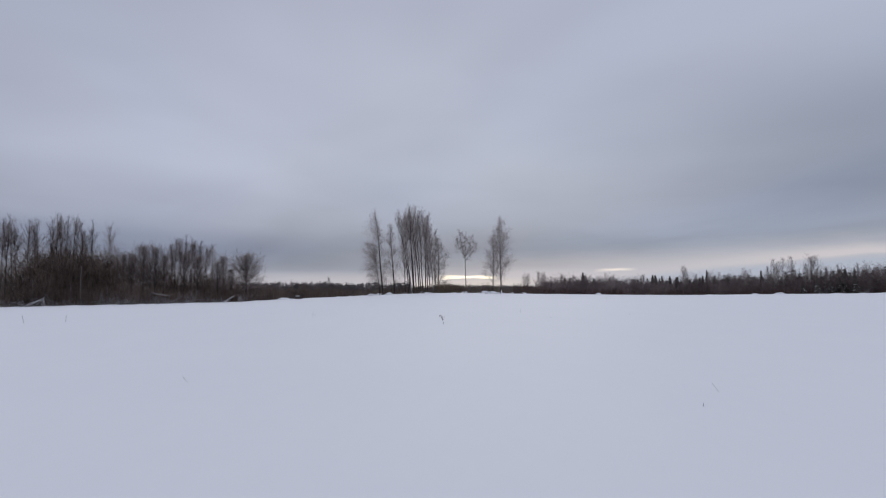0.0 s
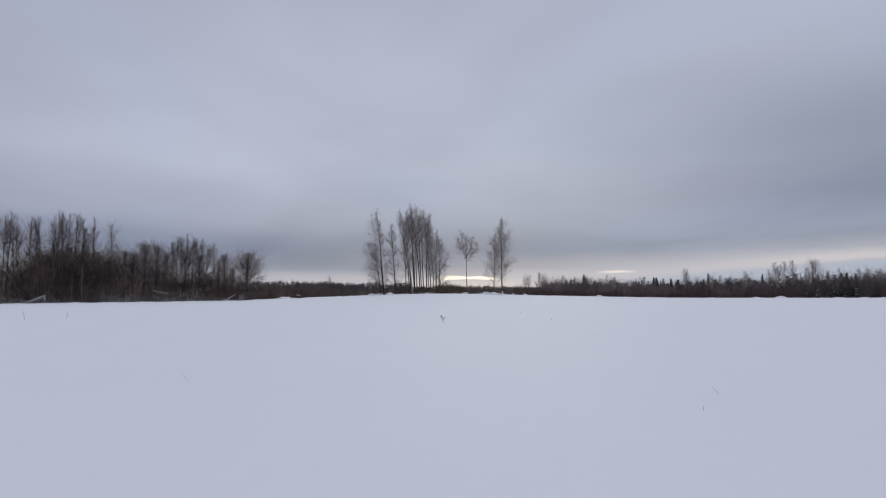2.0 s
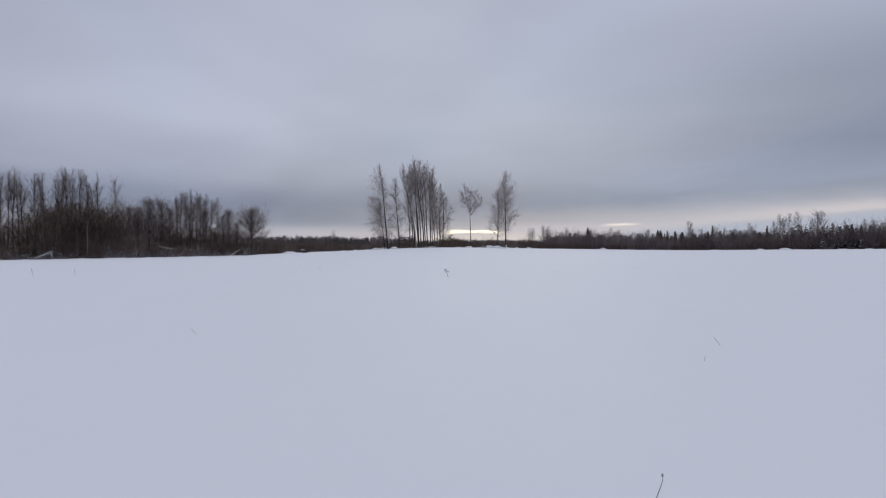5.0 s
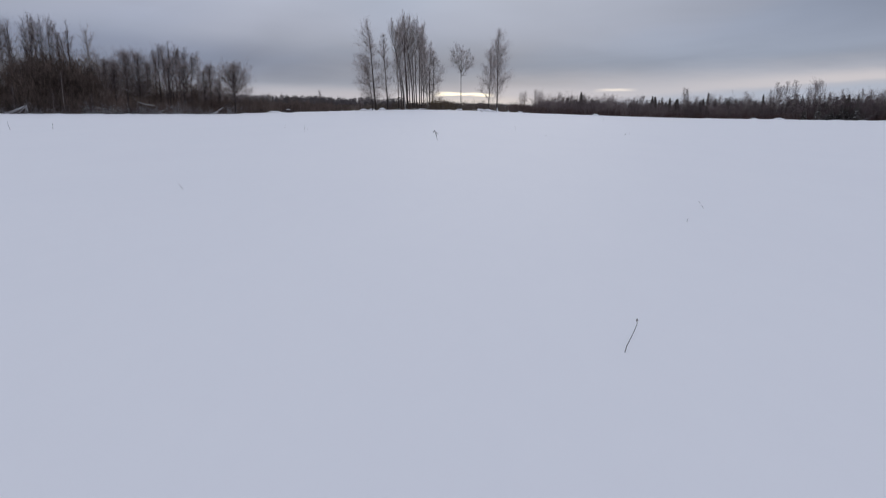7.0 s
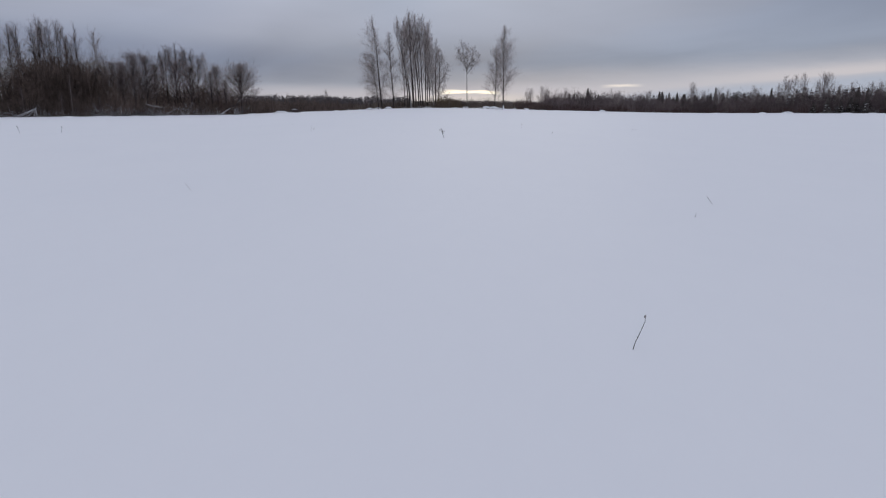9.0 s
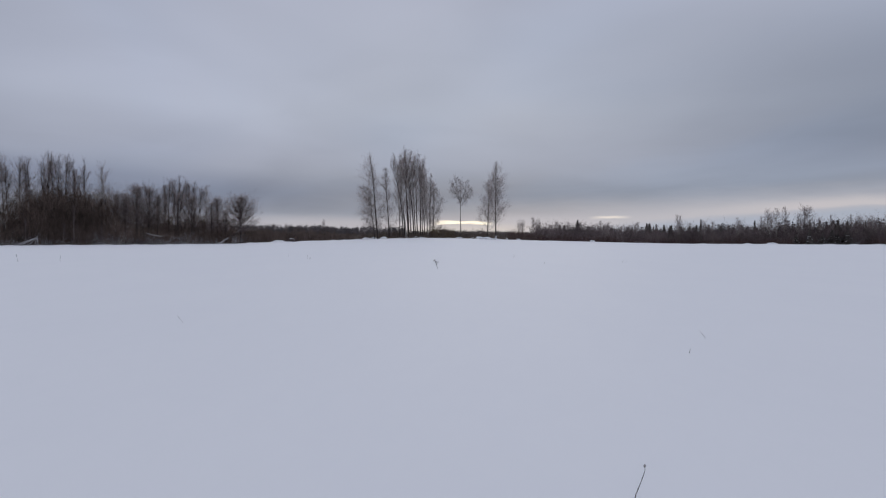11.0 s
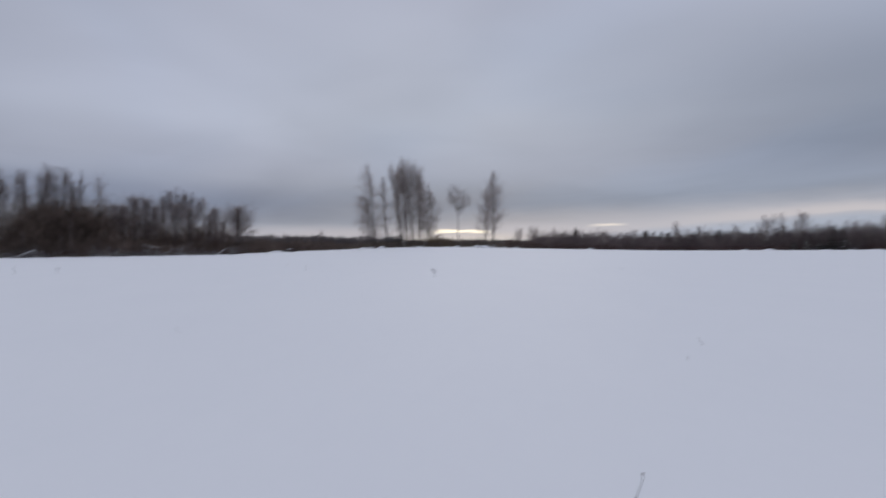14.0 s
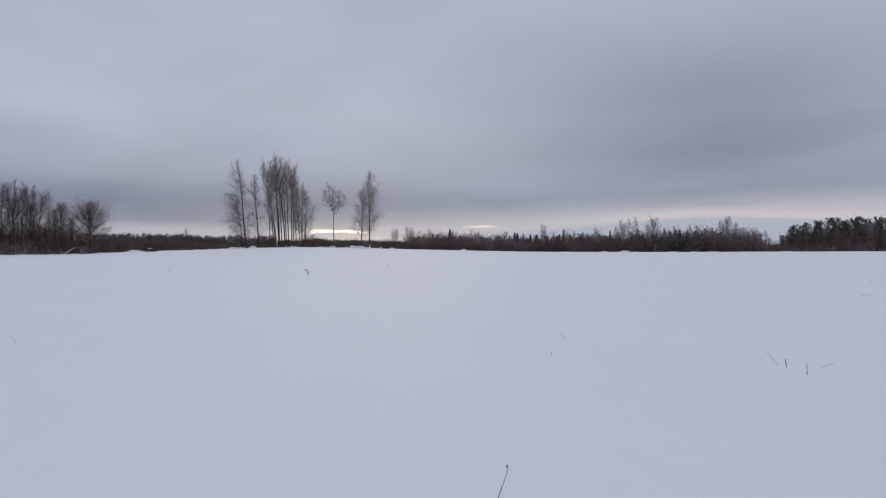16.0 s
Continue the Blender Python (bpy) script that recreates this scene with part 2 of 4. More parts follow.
def height_at(x, y):
    """The snow's height, for numbers or arrays."""
    x, y = np.asarray(x, float), np.asarray(y, float)
    r, az = np.hypot(x, y), np.degrees(np.arctan2(x, y))
    re, ze = np.zeros_like(r), np.zeros_like(r)
    for off, share in ((-2, 0.2), (-1, 0.2), (0, 0.2), (1, 0.2), (2, 0.2)):
        re += share * np.interp(az + off, EDGE_AZ, EDGE_R)
        ze += share * np.interp(az + off, EDGE_AZ, EDGE_Z)
    z = ze * np.minimum(r / re, 1.0) ** 1.5
    z -= np.clip(r - re, 0, 160) * 0.012 * (ze > 0.2)
    swell = 0.012 * np.sin(x * 0.21 + 1.3 + 0.6 * np.sin(y * 0.11)) * np.sin(y * 0.17 + 0.4) + 0.003 * np.sin(x * 0.9 + 0.5 * y) * np.sin(0.7 * y - 0.3 * x)
    for fx, fy in ((3.72, 3.30), (3.98, 3.50), (4.15, 3.15), (4.35, 3.75)):
        z = z - 0.06 * np.exp(-((x - fx) ** 2 + (y - fy) ** 2) / 0.03)
    return z + swell * np.clip((r - 2) / 12, 0, 1) * np.clip((130 - r) / 60, 0, 1)


def ground_point(az, r):
    x, y = r * math.sin(radians(az)), r * math.cos(radians(az))
    return x, y, float(height_at(x, y))


def mesh_object(name, verts, faces, mat, parent=None, smooth=True):
    me = bpy.data.meshes.new(name)
    me.from_pydata(verts, [], faces)
    me.materials.append(mat)
    if smooth:
        me.shade_smooth()
    ob = new(name, me)
    ob.parent = parent
    return ob


def build_ground():
    bearings = np.radians(np.concatenate([np.arange(-64, 64, 1.0), np.arange(64, 296, 2.0)]))
    radii = [0.0]
    step = 0.2
    while radii[-1] < 4600:
        radii.append(radii[-1] + step)
        step = max(0.2, radii[-1] * 0.036)
    radii = np.array(radii[1:])
    n, m = len(bearings), len(radii)
    xs, ys = np.outer(radii, np.sin(bearings)).ravel(), np.outer(radii, np.cos(bearings)).ravel()
    verts = np.stack([xs, ys, height_at(xs, ys)], 1).tolist() + [[0, 0, 0]]
    faces = [(i * n + j, i * n + (j + 1) % n, (i + 1) * n + (j + 1) % n, (i + 1) * n + j) for i in range(m - 1) for j in range(n)]
    faces = [f[::-1] for f in faces] + [((j + 1) % n, j, m * n) for j in range(n)]
    tagged(mesh_object("ground", verts, faces, SNOW), "smooth untouched snow cover over a wide open field", "snow field", kind="structure")


build_ground()


# ---- trees and shrubs ----
def unit(v):
    return v / np.maximum(np.linalg.norm(v, axis=-1, keepdims=True), 1e-9)


def tri_object(name, points, tris, mat, parent=None, smooth=False):
    """A mesh of triangles from arrays."""
    me = bpy.data.meshes.new(name)
    me.vertices.add(len(points))
    me.vertices.foreach_set("co", points.astype(np.float32).ravel())
    me.loops.add(tris.size)
    me.loops.foreach_set("vertex_index", tris.astype(np.int32).ravel())
    me.polygons.add(len(tris))
    me.polygons.foreach_set("loop_start", np.arange(0, tris.size, 3, dtype=np.int32))
    me.update(calc_edges=True)
    me.materials.append(mat)
    if smooth:
        me.shade_smooth()
    ob = new(name, me)
    ob.parent = parent
    return ob


class Growth:
    """Grows whole generations of limbs at a time, and collects them as triangles."""

    def __init__(self, seed):
        self.rng = np.random.default_rng(seed)
        self.points, self.tris, self.total = [], [], 0

    def add(self, points, tris):
        self.points.append(points.reshape(-1, 3))
        self.tris.append(tris.reshape(-1, 3) + self.total)
        self.total += points.size // 3

    def limbs(self, start, way, length, steps, lift=0.0, wander=0.05):
        """Lines that set out along way; lift bends them up (or down) at each step."""
        lines = np.zeros((len(start), steps + 1, 3))
        lines[:, 0] = start
        d = unit(way)
        for i in range(steps):
            d = d + self.rng.normal(0, wander, d.shape)
            d[:, 2] += lift
            d = unit(d)
            lines[:, i + 1] = lines[:, i] + d * (np.broadcast_to(length, len(start)) / steps)[:, None]
        return lines

    def along(self, lines, which, f):
        k = lines.shape[1] - 1
        s = np.clip(f, 0, 0.999) * k
        i = s.astype(int)
        a, b = lines[which, i], lines[which, i + 1]
        return a + (b - a) * (s - i)[:, None], unit(b - a)

    def off(self, lines, each, lo, hi, angle):
        """Starts and ways of shoots that leave the lines at an angle."""
        which = np.repeat(np.arange(len(lines)), each)
        f = self.rng.uniform(lo, hi, len(which))
        p, d = self.along(lines, which, f)
        a = np.radians(self.rng.uniform(angle[0], angle[1], len(which)))[:, None]
        side = unit(np.cross(d, self.rng.normal(size=d.shape)))
        return which, f, p, d * np.cos(a) + side * np.sin(a)

    def shoots(self, lines, each, lo, hi, angle, share, steps, lift, wander):
        which, f, p, way = self.off(lines, each, lo, hi, angle)
        span = np.linalg.norm(lines[which, -1] - lines[which, 0], axis=1)
        length = span * self.rng.uniform(share[0], share[1], len(which)) * (1.2 - 0.65 * f) + 0.08
        return self.limbs(p, way, length, steps, lift, wander)

    def tubes(self, lines, base, tip, sides=3):
        n, k, _ = lines.shape
        d = unit(lines[:, -1] - lines[:, 0])
        side = unit(np.cross(d, np.array((0.31, 0.77, 0.55))))
        other = np.cross(d, side)
        t = np.linspace(0, 1, k)
        r = np.broadcast_to(base, n)[:, None] * (1 - t) + tip * t
        a = 2 * math.pi * np.arange(sides) / sides
        ring = side[:, None] * np.cos(a)[:, None] + other[:, None] * np.sin(a)[:, None]
        points = lines[:, :, None] + ring[:, None] * r[:, :, None, None]
        i, q = np.meshgrid(np.arange(k - 1), np.arange(sides), indexing="ij")
        q2 = (q + 1) % sides
        a0, a1, b0, b1 = i * sides + q, i * sides + q2, (i + 1) * sides + q, (i + 1) * sides + q2
        one = np.concatenate([np.stack([a0, a1, b1], -1).reshape(-1, 3), np.stack([a0, b1, b0], -1).reshape(-1, 3)])
        self.add(points, one[None] + (np.arange(n) * k * sides)[:, None, None])

    def spikes(self, start, way, length, width):
        """Thin twigs that end in a point."""
        n = len(start)
        across = unit(np.cross(way, self.rng.normal(size=way.shape))) * (np.broadcast_to(width, n) * 0.5)[:, None]
        points = np.stack([start - across, start + across, start + way * np.broadcast_to(length, n)[:, None]], 1)
        self.add(points, np.arange(3 * n).reshape(n, 3))

    def twigs(self, lines, each, long, width, angle=(15, 55), lo=0.1, up=0.0):
        which, f, p, way = self.off(lines, each, lo, 1.0, angle)
        way[:, 2] += up
        span = np.linalg.norm(lines[which, -1] - lines[which, 0], axis=1)
        self.spikes(p, unit(way), self.rng.uniform(long[0], long[1], len(p)) * np.clip(0.2 + 0.55 * span, 0.25, 1.1), width)

    def skirts(self, base, tall, wide, whorls, fans, start=0.05):
        """Conifer crowns: whorls of drooping fans, narrower towards the tip."""
        n = len(base)
        f = (np.arange(whorls) + self.rng.uniform(-0.3, 0.3, (n, whorls))) / whorls
        r = wide[:, None] * np.clip(1.02 - f, 0, 1) ** 0.72 * self.rng.uniform(0.65, 1.2, (n, whorls)) + 0.06 * wide[:, None]
        z = tall[:, None] * (start + (1 - start) * f)
        a = self.rng.uniform(0, 6.283, (n, whorls, 1)) + np.arange(fans) * (6.283 / fans) + self.rng.normal(0, 0.2, (n, whorls, fans))
        r = r[..., None] * self.rng.uniform(0.6, 1.25, (n, whorls, fans))
        out = np.stack([np.cos(a), np.sin(a), np.zeros_like(a)], -1)
        across = np.stack([-np.sin(a), np.cos(a), np.zeros_like(a)], -1)
        root = base[:, None, None] + np.stack([np.zeros_like(a), np.zeros_like(a), np.broadcast_to(z[..., None], a.shape)], -1)
        drop = np.zeros_like(root)
        drop[..., 2] = r * self.rng.uniform(0.05, 0.55, r.shape)
        top = root.copy()
        top[..., 2] += np.minimum(tall / whorls, 0.6)[:, None, None] * 0.9
        tip = root + out * r[..., None] - drop
        mid = root + out * (r * 0.55)[..., None] - drop * 0.35
        wing = across * (r * 0.36)[..., None]
        points = np.stack([top, mid - wing, tip, mid + wing], -2)
        self.add(points, np.array([[0, 1, 2], [0, 2, 3]])[None] + 4 * np.arange(n * whorls * fans)[:, None, None])

    def make(self, name, mat, parent=None, smooth=False):
        return tri_object(name, np.concatenate(self.points), np.concatenate(self.tris), mat, parent, smooth)


def leafless(name, seed, tall, girth, lean=0.0, crown=0.3, reach=((0, 1.5), (1, 0.3)), slant=(40, 65), skew=0.0, limbs=50, subs=9,
             twigs=9, bow=0.03, long=(0.3, 0.8), fine=0.012, leaders=(), cut=1.0, bark=None, limb_bark=None, twig=None, angle=(16, 36), up=0.3, forked=0.34, splay=(10, 40), ragged=0.55):
    """A leafless tree. lean: how far its tip stands to one side; crown: where the limbs begin, as a share of its height; reach: how far
    they reach sideways at shares of the crown; slant: degrees above level at the crown's foot and top; skew: more reach to the left (+);
    leaders: further stems as (share of height, bearing, tilt, length); cut: where the main stem ends."""
    thing = new(name)
    g, rng = Growth(seed), np.random.default_rng(seed + 1)
    f = np.linspace(0, cut, 13)
    s = rng.uniform(-1, 1, 4)
    spine = np.stack([lean * f ** 1.25 + 0.012 * tall * s[0] * np.sin(5 * f + 3 * s[1]), 0.012 * tall * s[2] * np.sin(4 * f + 3 * s[3]), tall * f], -1)
    spine[:, :2] -= spine[0, :2]
    spine[0, 2] = -0.2
    wood, boughs = Growth(seed + 2), Growth(seed + 3)
    wood.tubes(spine[None], girth, girth * (1 - cut) + 0.012, 8)
    stems = [(spine, crown / cut, reach, limbs, skew)]
    if leaders:
        whole = sum(one[3] for one in leaders) + tall * (cut - crown)
        stems = [(spine, crown / cut, reach, max(5, int(limbs * tall * (cut - crown) / whole)), skew)]
        for f0, az, tilt, length in leaders:
            p, _ = g.along(spine[None], np.array([0]), np.array([f0 / cut]))
            a, e = radians(az), radians(tilt)
            line = g.limbs(p, np.array([[math.sin(a) * math.sin(e), math.cos(a) * math.sin(e), math.cos(e)]]), np.array([length]), 7, 0.055, 0.05)
            wood.tubes(line, girth * 0.75 * (1 - f0) ** 0.5, 0.010, 5)
            stems.append((line[0], 0.12, ((0, forked * length), (0.5, 0.65 * forked * length), (1, 0.08)), max(6, int(limbs * length / whole)), 0.0))
    for line, low, spread, count, lop in stems:
        h = (np.arange(count) + rng.random(count)) / count
        p, d = g.along(line[None], np.zeros(count, int), low + (0.985 - low) * h)
        az = np.arange(count) * 2.39996 + rng.normal(0, 0.4, count)
        e = np.radians(np.clip(slant[0] + (slant[1] - slant[0]) * h + rng.normal(0, 8, count), -20, 84))
        r = np.interp(h, *zip(*spread)) * rng.uniform(ragged, 1.1, count) * (1 - lop * np.cos(az)) / (1 + abs(lop))
        length = np.minimum(r / np.maximum(np.cos(e), 0.34), (line[-1, 2] - p[:, 2]) / np.maximum(np.sin(e), 0.3) + 0.25) + 0.1
        way = np.stack([np.cos(az) * np.cos(e), np.sin(az) * np.cos(e), np.sin(e)], -1)
        main = g.limbs(p, way, length, 5, bow, 0.06)
        boughs.tubes(main, 0.010 + 0.014 * length, 0.005)
        each = np.maximum(1, np.round(subs * length / max(0.4, length.mean()))).astype(int)
        side = g.shoots(main, each, 0.08, 0.95, angle, (0.35, 0.78), 3, bow, 0.06)[:, (0, 2, 3)]
        boughs.tubes(side, 0.0095 * fine / 0.012, 0.004)
        g.twigs(side, twigs, long, fine, splay, up=up)
        g.twigs(main, max(3, twigs // 2), long, fine, splay, 0.4, up)
    wood.make("trunk", bark or BARK_DEEP, thing, True)
    boughs.make("branching", limb_bark or bark or BARK_ASPEN, thing)
    g.make("crown", twig or TWIG_GREY, thing)
    return thing


def many_stems(g, base, tall, stems, shoots, twigs, lean=0.3, thick=1.0, fine=0.015, share=(0.2, 0.42), wide=0.10, long=(0.05, 0.12), lift=0.03, plain=False, low=0.5):
    """Shrubs of many stems at the given places."""
    rng = g.rng
    which = np.repeat(np.arange(len(base)), stems)
    h = tall[which]
    start = base[which] + rng.normal(0, 1, (len(which), 3)) * (wide * h)[:, None] * (1, 1, 0) - (0, 0, 0.1)
    way = np.concatenate([rng.normal(0, lean, (len(which), 2)), np.ones((len(which), 1))], 1)
    main = g.limbs(start, way, h * rng.uniform(low, 1.05, len(which)), 2 if plain else 4, lift, 0.08)
    if plain:
        main = main[:, ::2]
    g.tubes(main, 0.018 * thick, 0.006 * thick)
    side = g.shoots(main, shoots, 0.12, 1.0, (18, 52), share, 1 if plain else 2, 0.06, 0.08)
    if plain:
        span = side[:, -1] - side[:, 0]
        g.spikes(side[:, 0], unit(span), np.linalg.norm(span, axis=1), 0.02 * thick)
    else:
        g.tubes(side, 0.010 * thick, 0.004 * thick)
    n = len(side) * twigs
    k, f, p, out = g.off(side, twigs, 0.1, 1.0, (15, 60))
    g.spikes(p, out, np.repeat(np.repeat(h, shoots), twigs) * rng.uniform(long[0], long[1], n), fine * thick)


def shrub(name, seed, tall, stems=26, shoots=8, twigs=8, twig=None, thick=1.0, lean=0.34, wide=0.12, lift=0.03):
    g = Growth(seed)
    many_stems(g, np.zeros((1, 3)), np.array([float(tall)]), stems, shoots, twigs, lean, thick, wide=wide, lift=lift)
    return g.make(name, twig or TWIG_BROWN)


def spruce(name, seed, tall, wide):
    """A conifer: whorls of drooping, needle-clad fans round a straight trunk."""
    thing = new(name)
    stem, green = Growth(seed), Growth(seed + 1)
    stem.tubes(np.array([[[0, 0, -0.2], [0.02, 0, tall * 0.5], [0, 0.02, tall]]]), tall * 0.013, 0.01, 6)
    for k in range(2):
        green.skirts(np.zeros((1, 3)), np.array([tall * (1 - 0.02 * k)]), np.array([wide * (1 - 0.15 * k)]), int(tall * 2.6), 9)
    stem.make("trunk", BARK_DARK, thing, True)
    green.make("crown", NEEDLE, thing)
    return thing


def snow_laden(ob, seed, tall, wide):
    """Adds pads of snow on the branches of a conifer."""
    g = Growth(seed)
    g.skirts(np.array([[0, 0, 0.10]]), np.array([tall]), np.array([wide * 1.06]), int(tall * 1.2), 4)
    g.make("snow_load", SNOW, next(c for c in ob.children if c.name.startswith("crown")))
    return ob


def pine(name, seed, tall, wide):
    """A pine: bare lower trunk, uneven crown of needle tufts on limbs."""
    thing = new(name)
    g, stem = Growth(seed), Growth(seed + 1)
    spine = g.limbs(np.array([[0, 0, -0.2]]), np.array([[0, 0, 1.0]]), np.array([tall]), 8, 0.05, 0.02)
    stem.tubes(spine, tall * 0.015, 0.02, 6)
    n = 38
    f = (np.arange(n) + g.rng.random(n)) / n
    p, _ = g.along(spine, np.zeros(n, int), 0.12 + 0.87 * f)
    a = np.arange(n) * 2.4 + g.rng.normal(0, 0.4, n)
    r = wide * np.sin(math.pi * (0.2 + 0.68 * f)) ** 0.7 * g.rng.uniform(0.6, 1.15, n)
    main = g.limbs(p, np.stack([np.cos(a), np.sin(a), 0.1 + 0.6 * f], -1), r, 4, 0.10, 0.10)
    stem.tubes(main, 0.05, 0.012)
    side = g.shoots(main, 14, 0.1, 1.0, (20, 70), (0.25, 0.55), 2, 0.12, 0.1)
    g.twigs(side, 14, (0.3, 0.6), 0.11, (10, 85), up=0.12)
    stem.make("trunk", BARK_DARK, thing, True)
    g.make("crown", NEEDLE, thing)
    return thing


def put(ob, az, r, turn=0.0, scale=(1, 1, 1)):
    ob.location, ob.rotation_euler, ob.scale = ground_point(az, r), (0, 0, turn), scale
    return ob


def copy_scaled(ob, az, r, scale, turn, width=None):
    made = copy_thing(ob, Matrix())
    width = width or scale
    return put(made, az, r, turn, (width, width, scale))


def scatter(rng, count, bearings, ranges, from_edge=True):
    """Places on the snow between two bearings, ranges counted from the field's edge or from the eye."""
    az = rng.uniform(*bearings, count)
    r = rng.uniform(*ranges, count) + (np.interp(az, EDGE_AZ, EDGE_R) if from_edge else 0)
    x, y = r * np.sin(np.radians(az)), r * np.cos(np.radians(az))
    return az, np.stack([x, y, height_at(x, y)], -1)


def lumpy(az, seed, fine=0.9):
    return np.array([noise.noise((a * fine, 1.5, seed)) for a in az])


def brushwood(seed, bearings, ranges, count, tall, mat, label, rising=((0, 1),), stems=4, shoots=4, twigs=3, thick=1.0, from_edge=True, name="brushwood", uneven=0.3, lean=0.3, low=0.55):
    """Leafless growth too thick to count."""
    g = Growth(seed)
    az, base = scatter(g.rng, count, bearings, ranges, from_edge)
    h = tall * np.interp(az, *zip(*rising)) * g.rng.uniform(low, 1.08, count) * (1 + uneven * lumpy(az, seed, 1.5))
    many_stems(g, base, h, stems, shoots, twigs, lean, thick, 0.018, wide=0.14, plain=True, low=low - 0.1)
    return tagged(g.make(name, mat), label, "brushwood", kind="stuff")


def conifer_wood(seed, bearings, ranges, count, tall, label, rising=((0, 1),), slim=0.24, from_edge=False, whorls=9, uneven=0.25):
    g = Growth(seed)
    az, base = scatter(g.rng, count, bearings, ranges, from_edge)
    h = tall * np.interp(az, *zip(*rising)) * g.rng.uniform(0.7, 1.06, count) * (1 + uneven * lumpy(az, seed))
    g.skirts(base, h, h * slim * g.rng.uniform(0.7, 1.3, count), whorls, 6)
    g.tubes(np.stack([base - (0, 0, 0.2), base + np.stack([h * 0, h * 0, h], -1)], 1), 0.10, 0.02)
    return tagged(g.make("far_woods", FAR_NEEDLE), label, "forest", kind="stuff")


# ---- the trees on the rise ----
BIRCH_REACH = ((0, 1.0), (0.2, 0.98), (0.45, 0.84), (0.7, 0.56), (0.9, 0.24), (1, 0.08))
ASPEN_REACH = ((0, 0.9), (0.3, 1.0), (0.55, 0.85), (0.8, 0.52), (1, 0.15))


def scaled(profile, k):
    return tuple((f, r * k) for f, r in profile)


def birch(az, r, tall, lean, crown, wide, seed, girth=None, **more):
    options = dict(slant=(30, 62), bow=-0.015, limbs=80, subs=8, twigs=7, long=(0.5, 1.5), fine=0.0115, angle=(18, 44), splay=(12, 50), up=0.05, limb_bark=BARK_ASPEN)
    options.update(more)
    ob = leafless("birch_tree", seed, tall, girth or 0.0095 * tall, lean, crown, **{"reach": scaled(BIRCH_REACH, wide), **options})
    return tagged(put(ob, az, r), "tall bare birch with fine hanging twigs on the snowy rise", "tree", "trees on the rise")


def aspen(az, r, tall, lean, crown, wide, seed, **more):
    options = dict(slant=(46, 74), bow=0.05, limbs=50, subs=6, twigs=6, long=(0.5, 1.45), fine=0.011, limb_bark=BARK_ASPEN)
    options.update(more)
    ob = leafless("aspen_tree", seed, tall, 0.0078 * tall, lean, crown, scaled(ASPEN_REACH, wide), **options)
    return tagged(put(ob, az, r), "tall slender leafless aspen standing in a clump on the rise", "tree", "trees on the rise")


birch(-5.49, 117, 15.2, -1.7, 0.10, 3.3, 101, girth=0.15, skew=0.55, limbs=120, slant=(10, 62))
birch(-5.80, 118, 9.6, -1.1, 0.18, 2.2, 102, skew=0.5, limbs=44)
birch(-4.46, 118, 13.2, -0.6, 0.12, 1.9, 103, girth=0.12, skew=0.15, limbs=70)
# bearing, range, height, lean, crown's foot, reach
CLUMP = [(-3.47, 118, 10.6, -0.5, 0.34, 1.2), (-3.18, 116, 15.0, -2.0, 0.32, 1.3), (-3.00, 119, 14.4, -1.5, 0.30, 1.3), (-2.90, 114, 15.3, -2.2, 0.34, 1.3),
         (-2.69, 115, 16.3, -0.8, 0.30, 1.7), (-2.66, 117, 15.6, -1.4, 0.36, 1.4), (-2.45, 120, 13.2, -0.7, 0.28, 1.3), (-2.21, 116, 16.0, -1.5, 0.34, 1.6),
         (-2.05, 119, 14.6, -0.9, 0.30, 1.4), (-1.86, 116, 14.6, -0.9, 0.34, 1.5), (-1.57, 117, 15.8, -0.9, 0.38, 1.5), (-1.40, 120, 13.2, -0.6, 0.30, 1.4),
         (-1.22, 118, 11.8, -0.6, 0.28, 1.3), (-0.87, 114, 12.0, -1.1, 0.30, 1.3)]
for k, (az, r, tall, lean, crown, wide) in enumerate(CLUMP):
    pale = k in (3, 13)
    aspen(az, r, tall - 0.1, lean, crown - 0.10, wide, 120 + 5 * k, bark=BARK_BIRCH if pale else BARK_DEEP, limbs=50 if tall > 15 else 44,
          leaders=((0.55, -70 + 40 * (k % 4), 12, tall * 0.40), (0.66, 60 + 50 * (k % 3), 14, tall * 0.30)) if tall > 14.3 else (), forked=0.24)
birch(-0.70, 118, 12.1, 0.05, 0.16, 1.5, 201, skew=0.1, limbs=56)
birch(-0.47, 120, 10.4, 0.15, 0.14, 1.7, 202, skew=-0.2, limbs=54)
ob = leafless("birch_tree", 210, 11.8, 0.10, -0.15, 0.50, ((0, 0.8), (1, 0.8)), slant=(28, 62), limbs=80, subs=7, twigs=6, bow=0.01, long=(0.45, 1.25), fine=0.0105, up=0.12, angle=(16, 42), splay=(10, 42), cut=0.60, forked=0.34,
              leaders=((0.54, -80, 15, 5.5), (0.58, -110, 32, 3.9), (0.55, 75, 27, 4.7), (0.51, 95, 47, 4.0), (0.58, 20, 12, 3.8)), bark=BARK_BIRCH, limb_bark=BARK_ASPEN)
tagged(put(ob, 2.11, 116), "lone birch with a long bare trunk and spreading forked crown", "tree", "trees on the rise")
birch(4.58, 117, 10.3, 0.25, 0.16, 2.0, 211, skew=0.4, limbs=62, slant=(40, 70), bow=0.01, bark=BARK_DEEP)
main_birch = birch(5.33, 113, 14.0, 0.0, 0.14, 2.2, 212, girth=0.13, limbs=84, slant=(42, 74), skew=-0.1, bow=0.02, reach=((0, 1.2), (0.2, 2.1), (0.4, 2.0), (0.6, 1.25), (0.8, 0.55), (1, 0.1)))

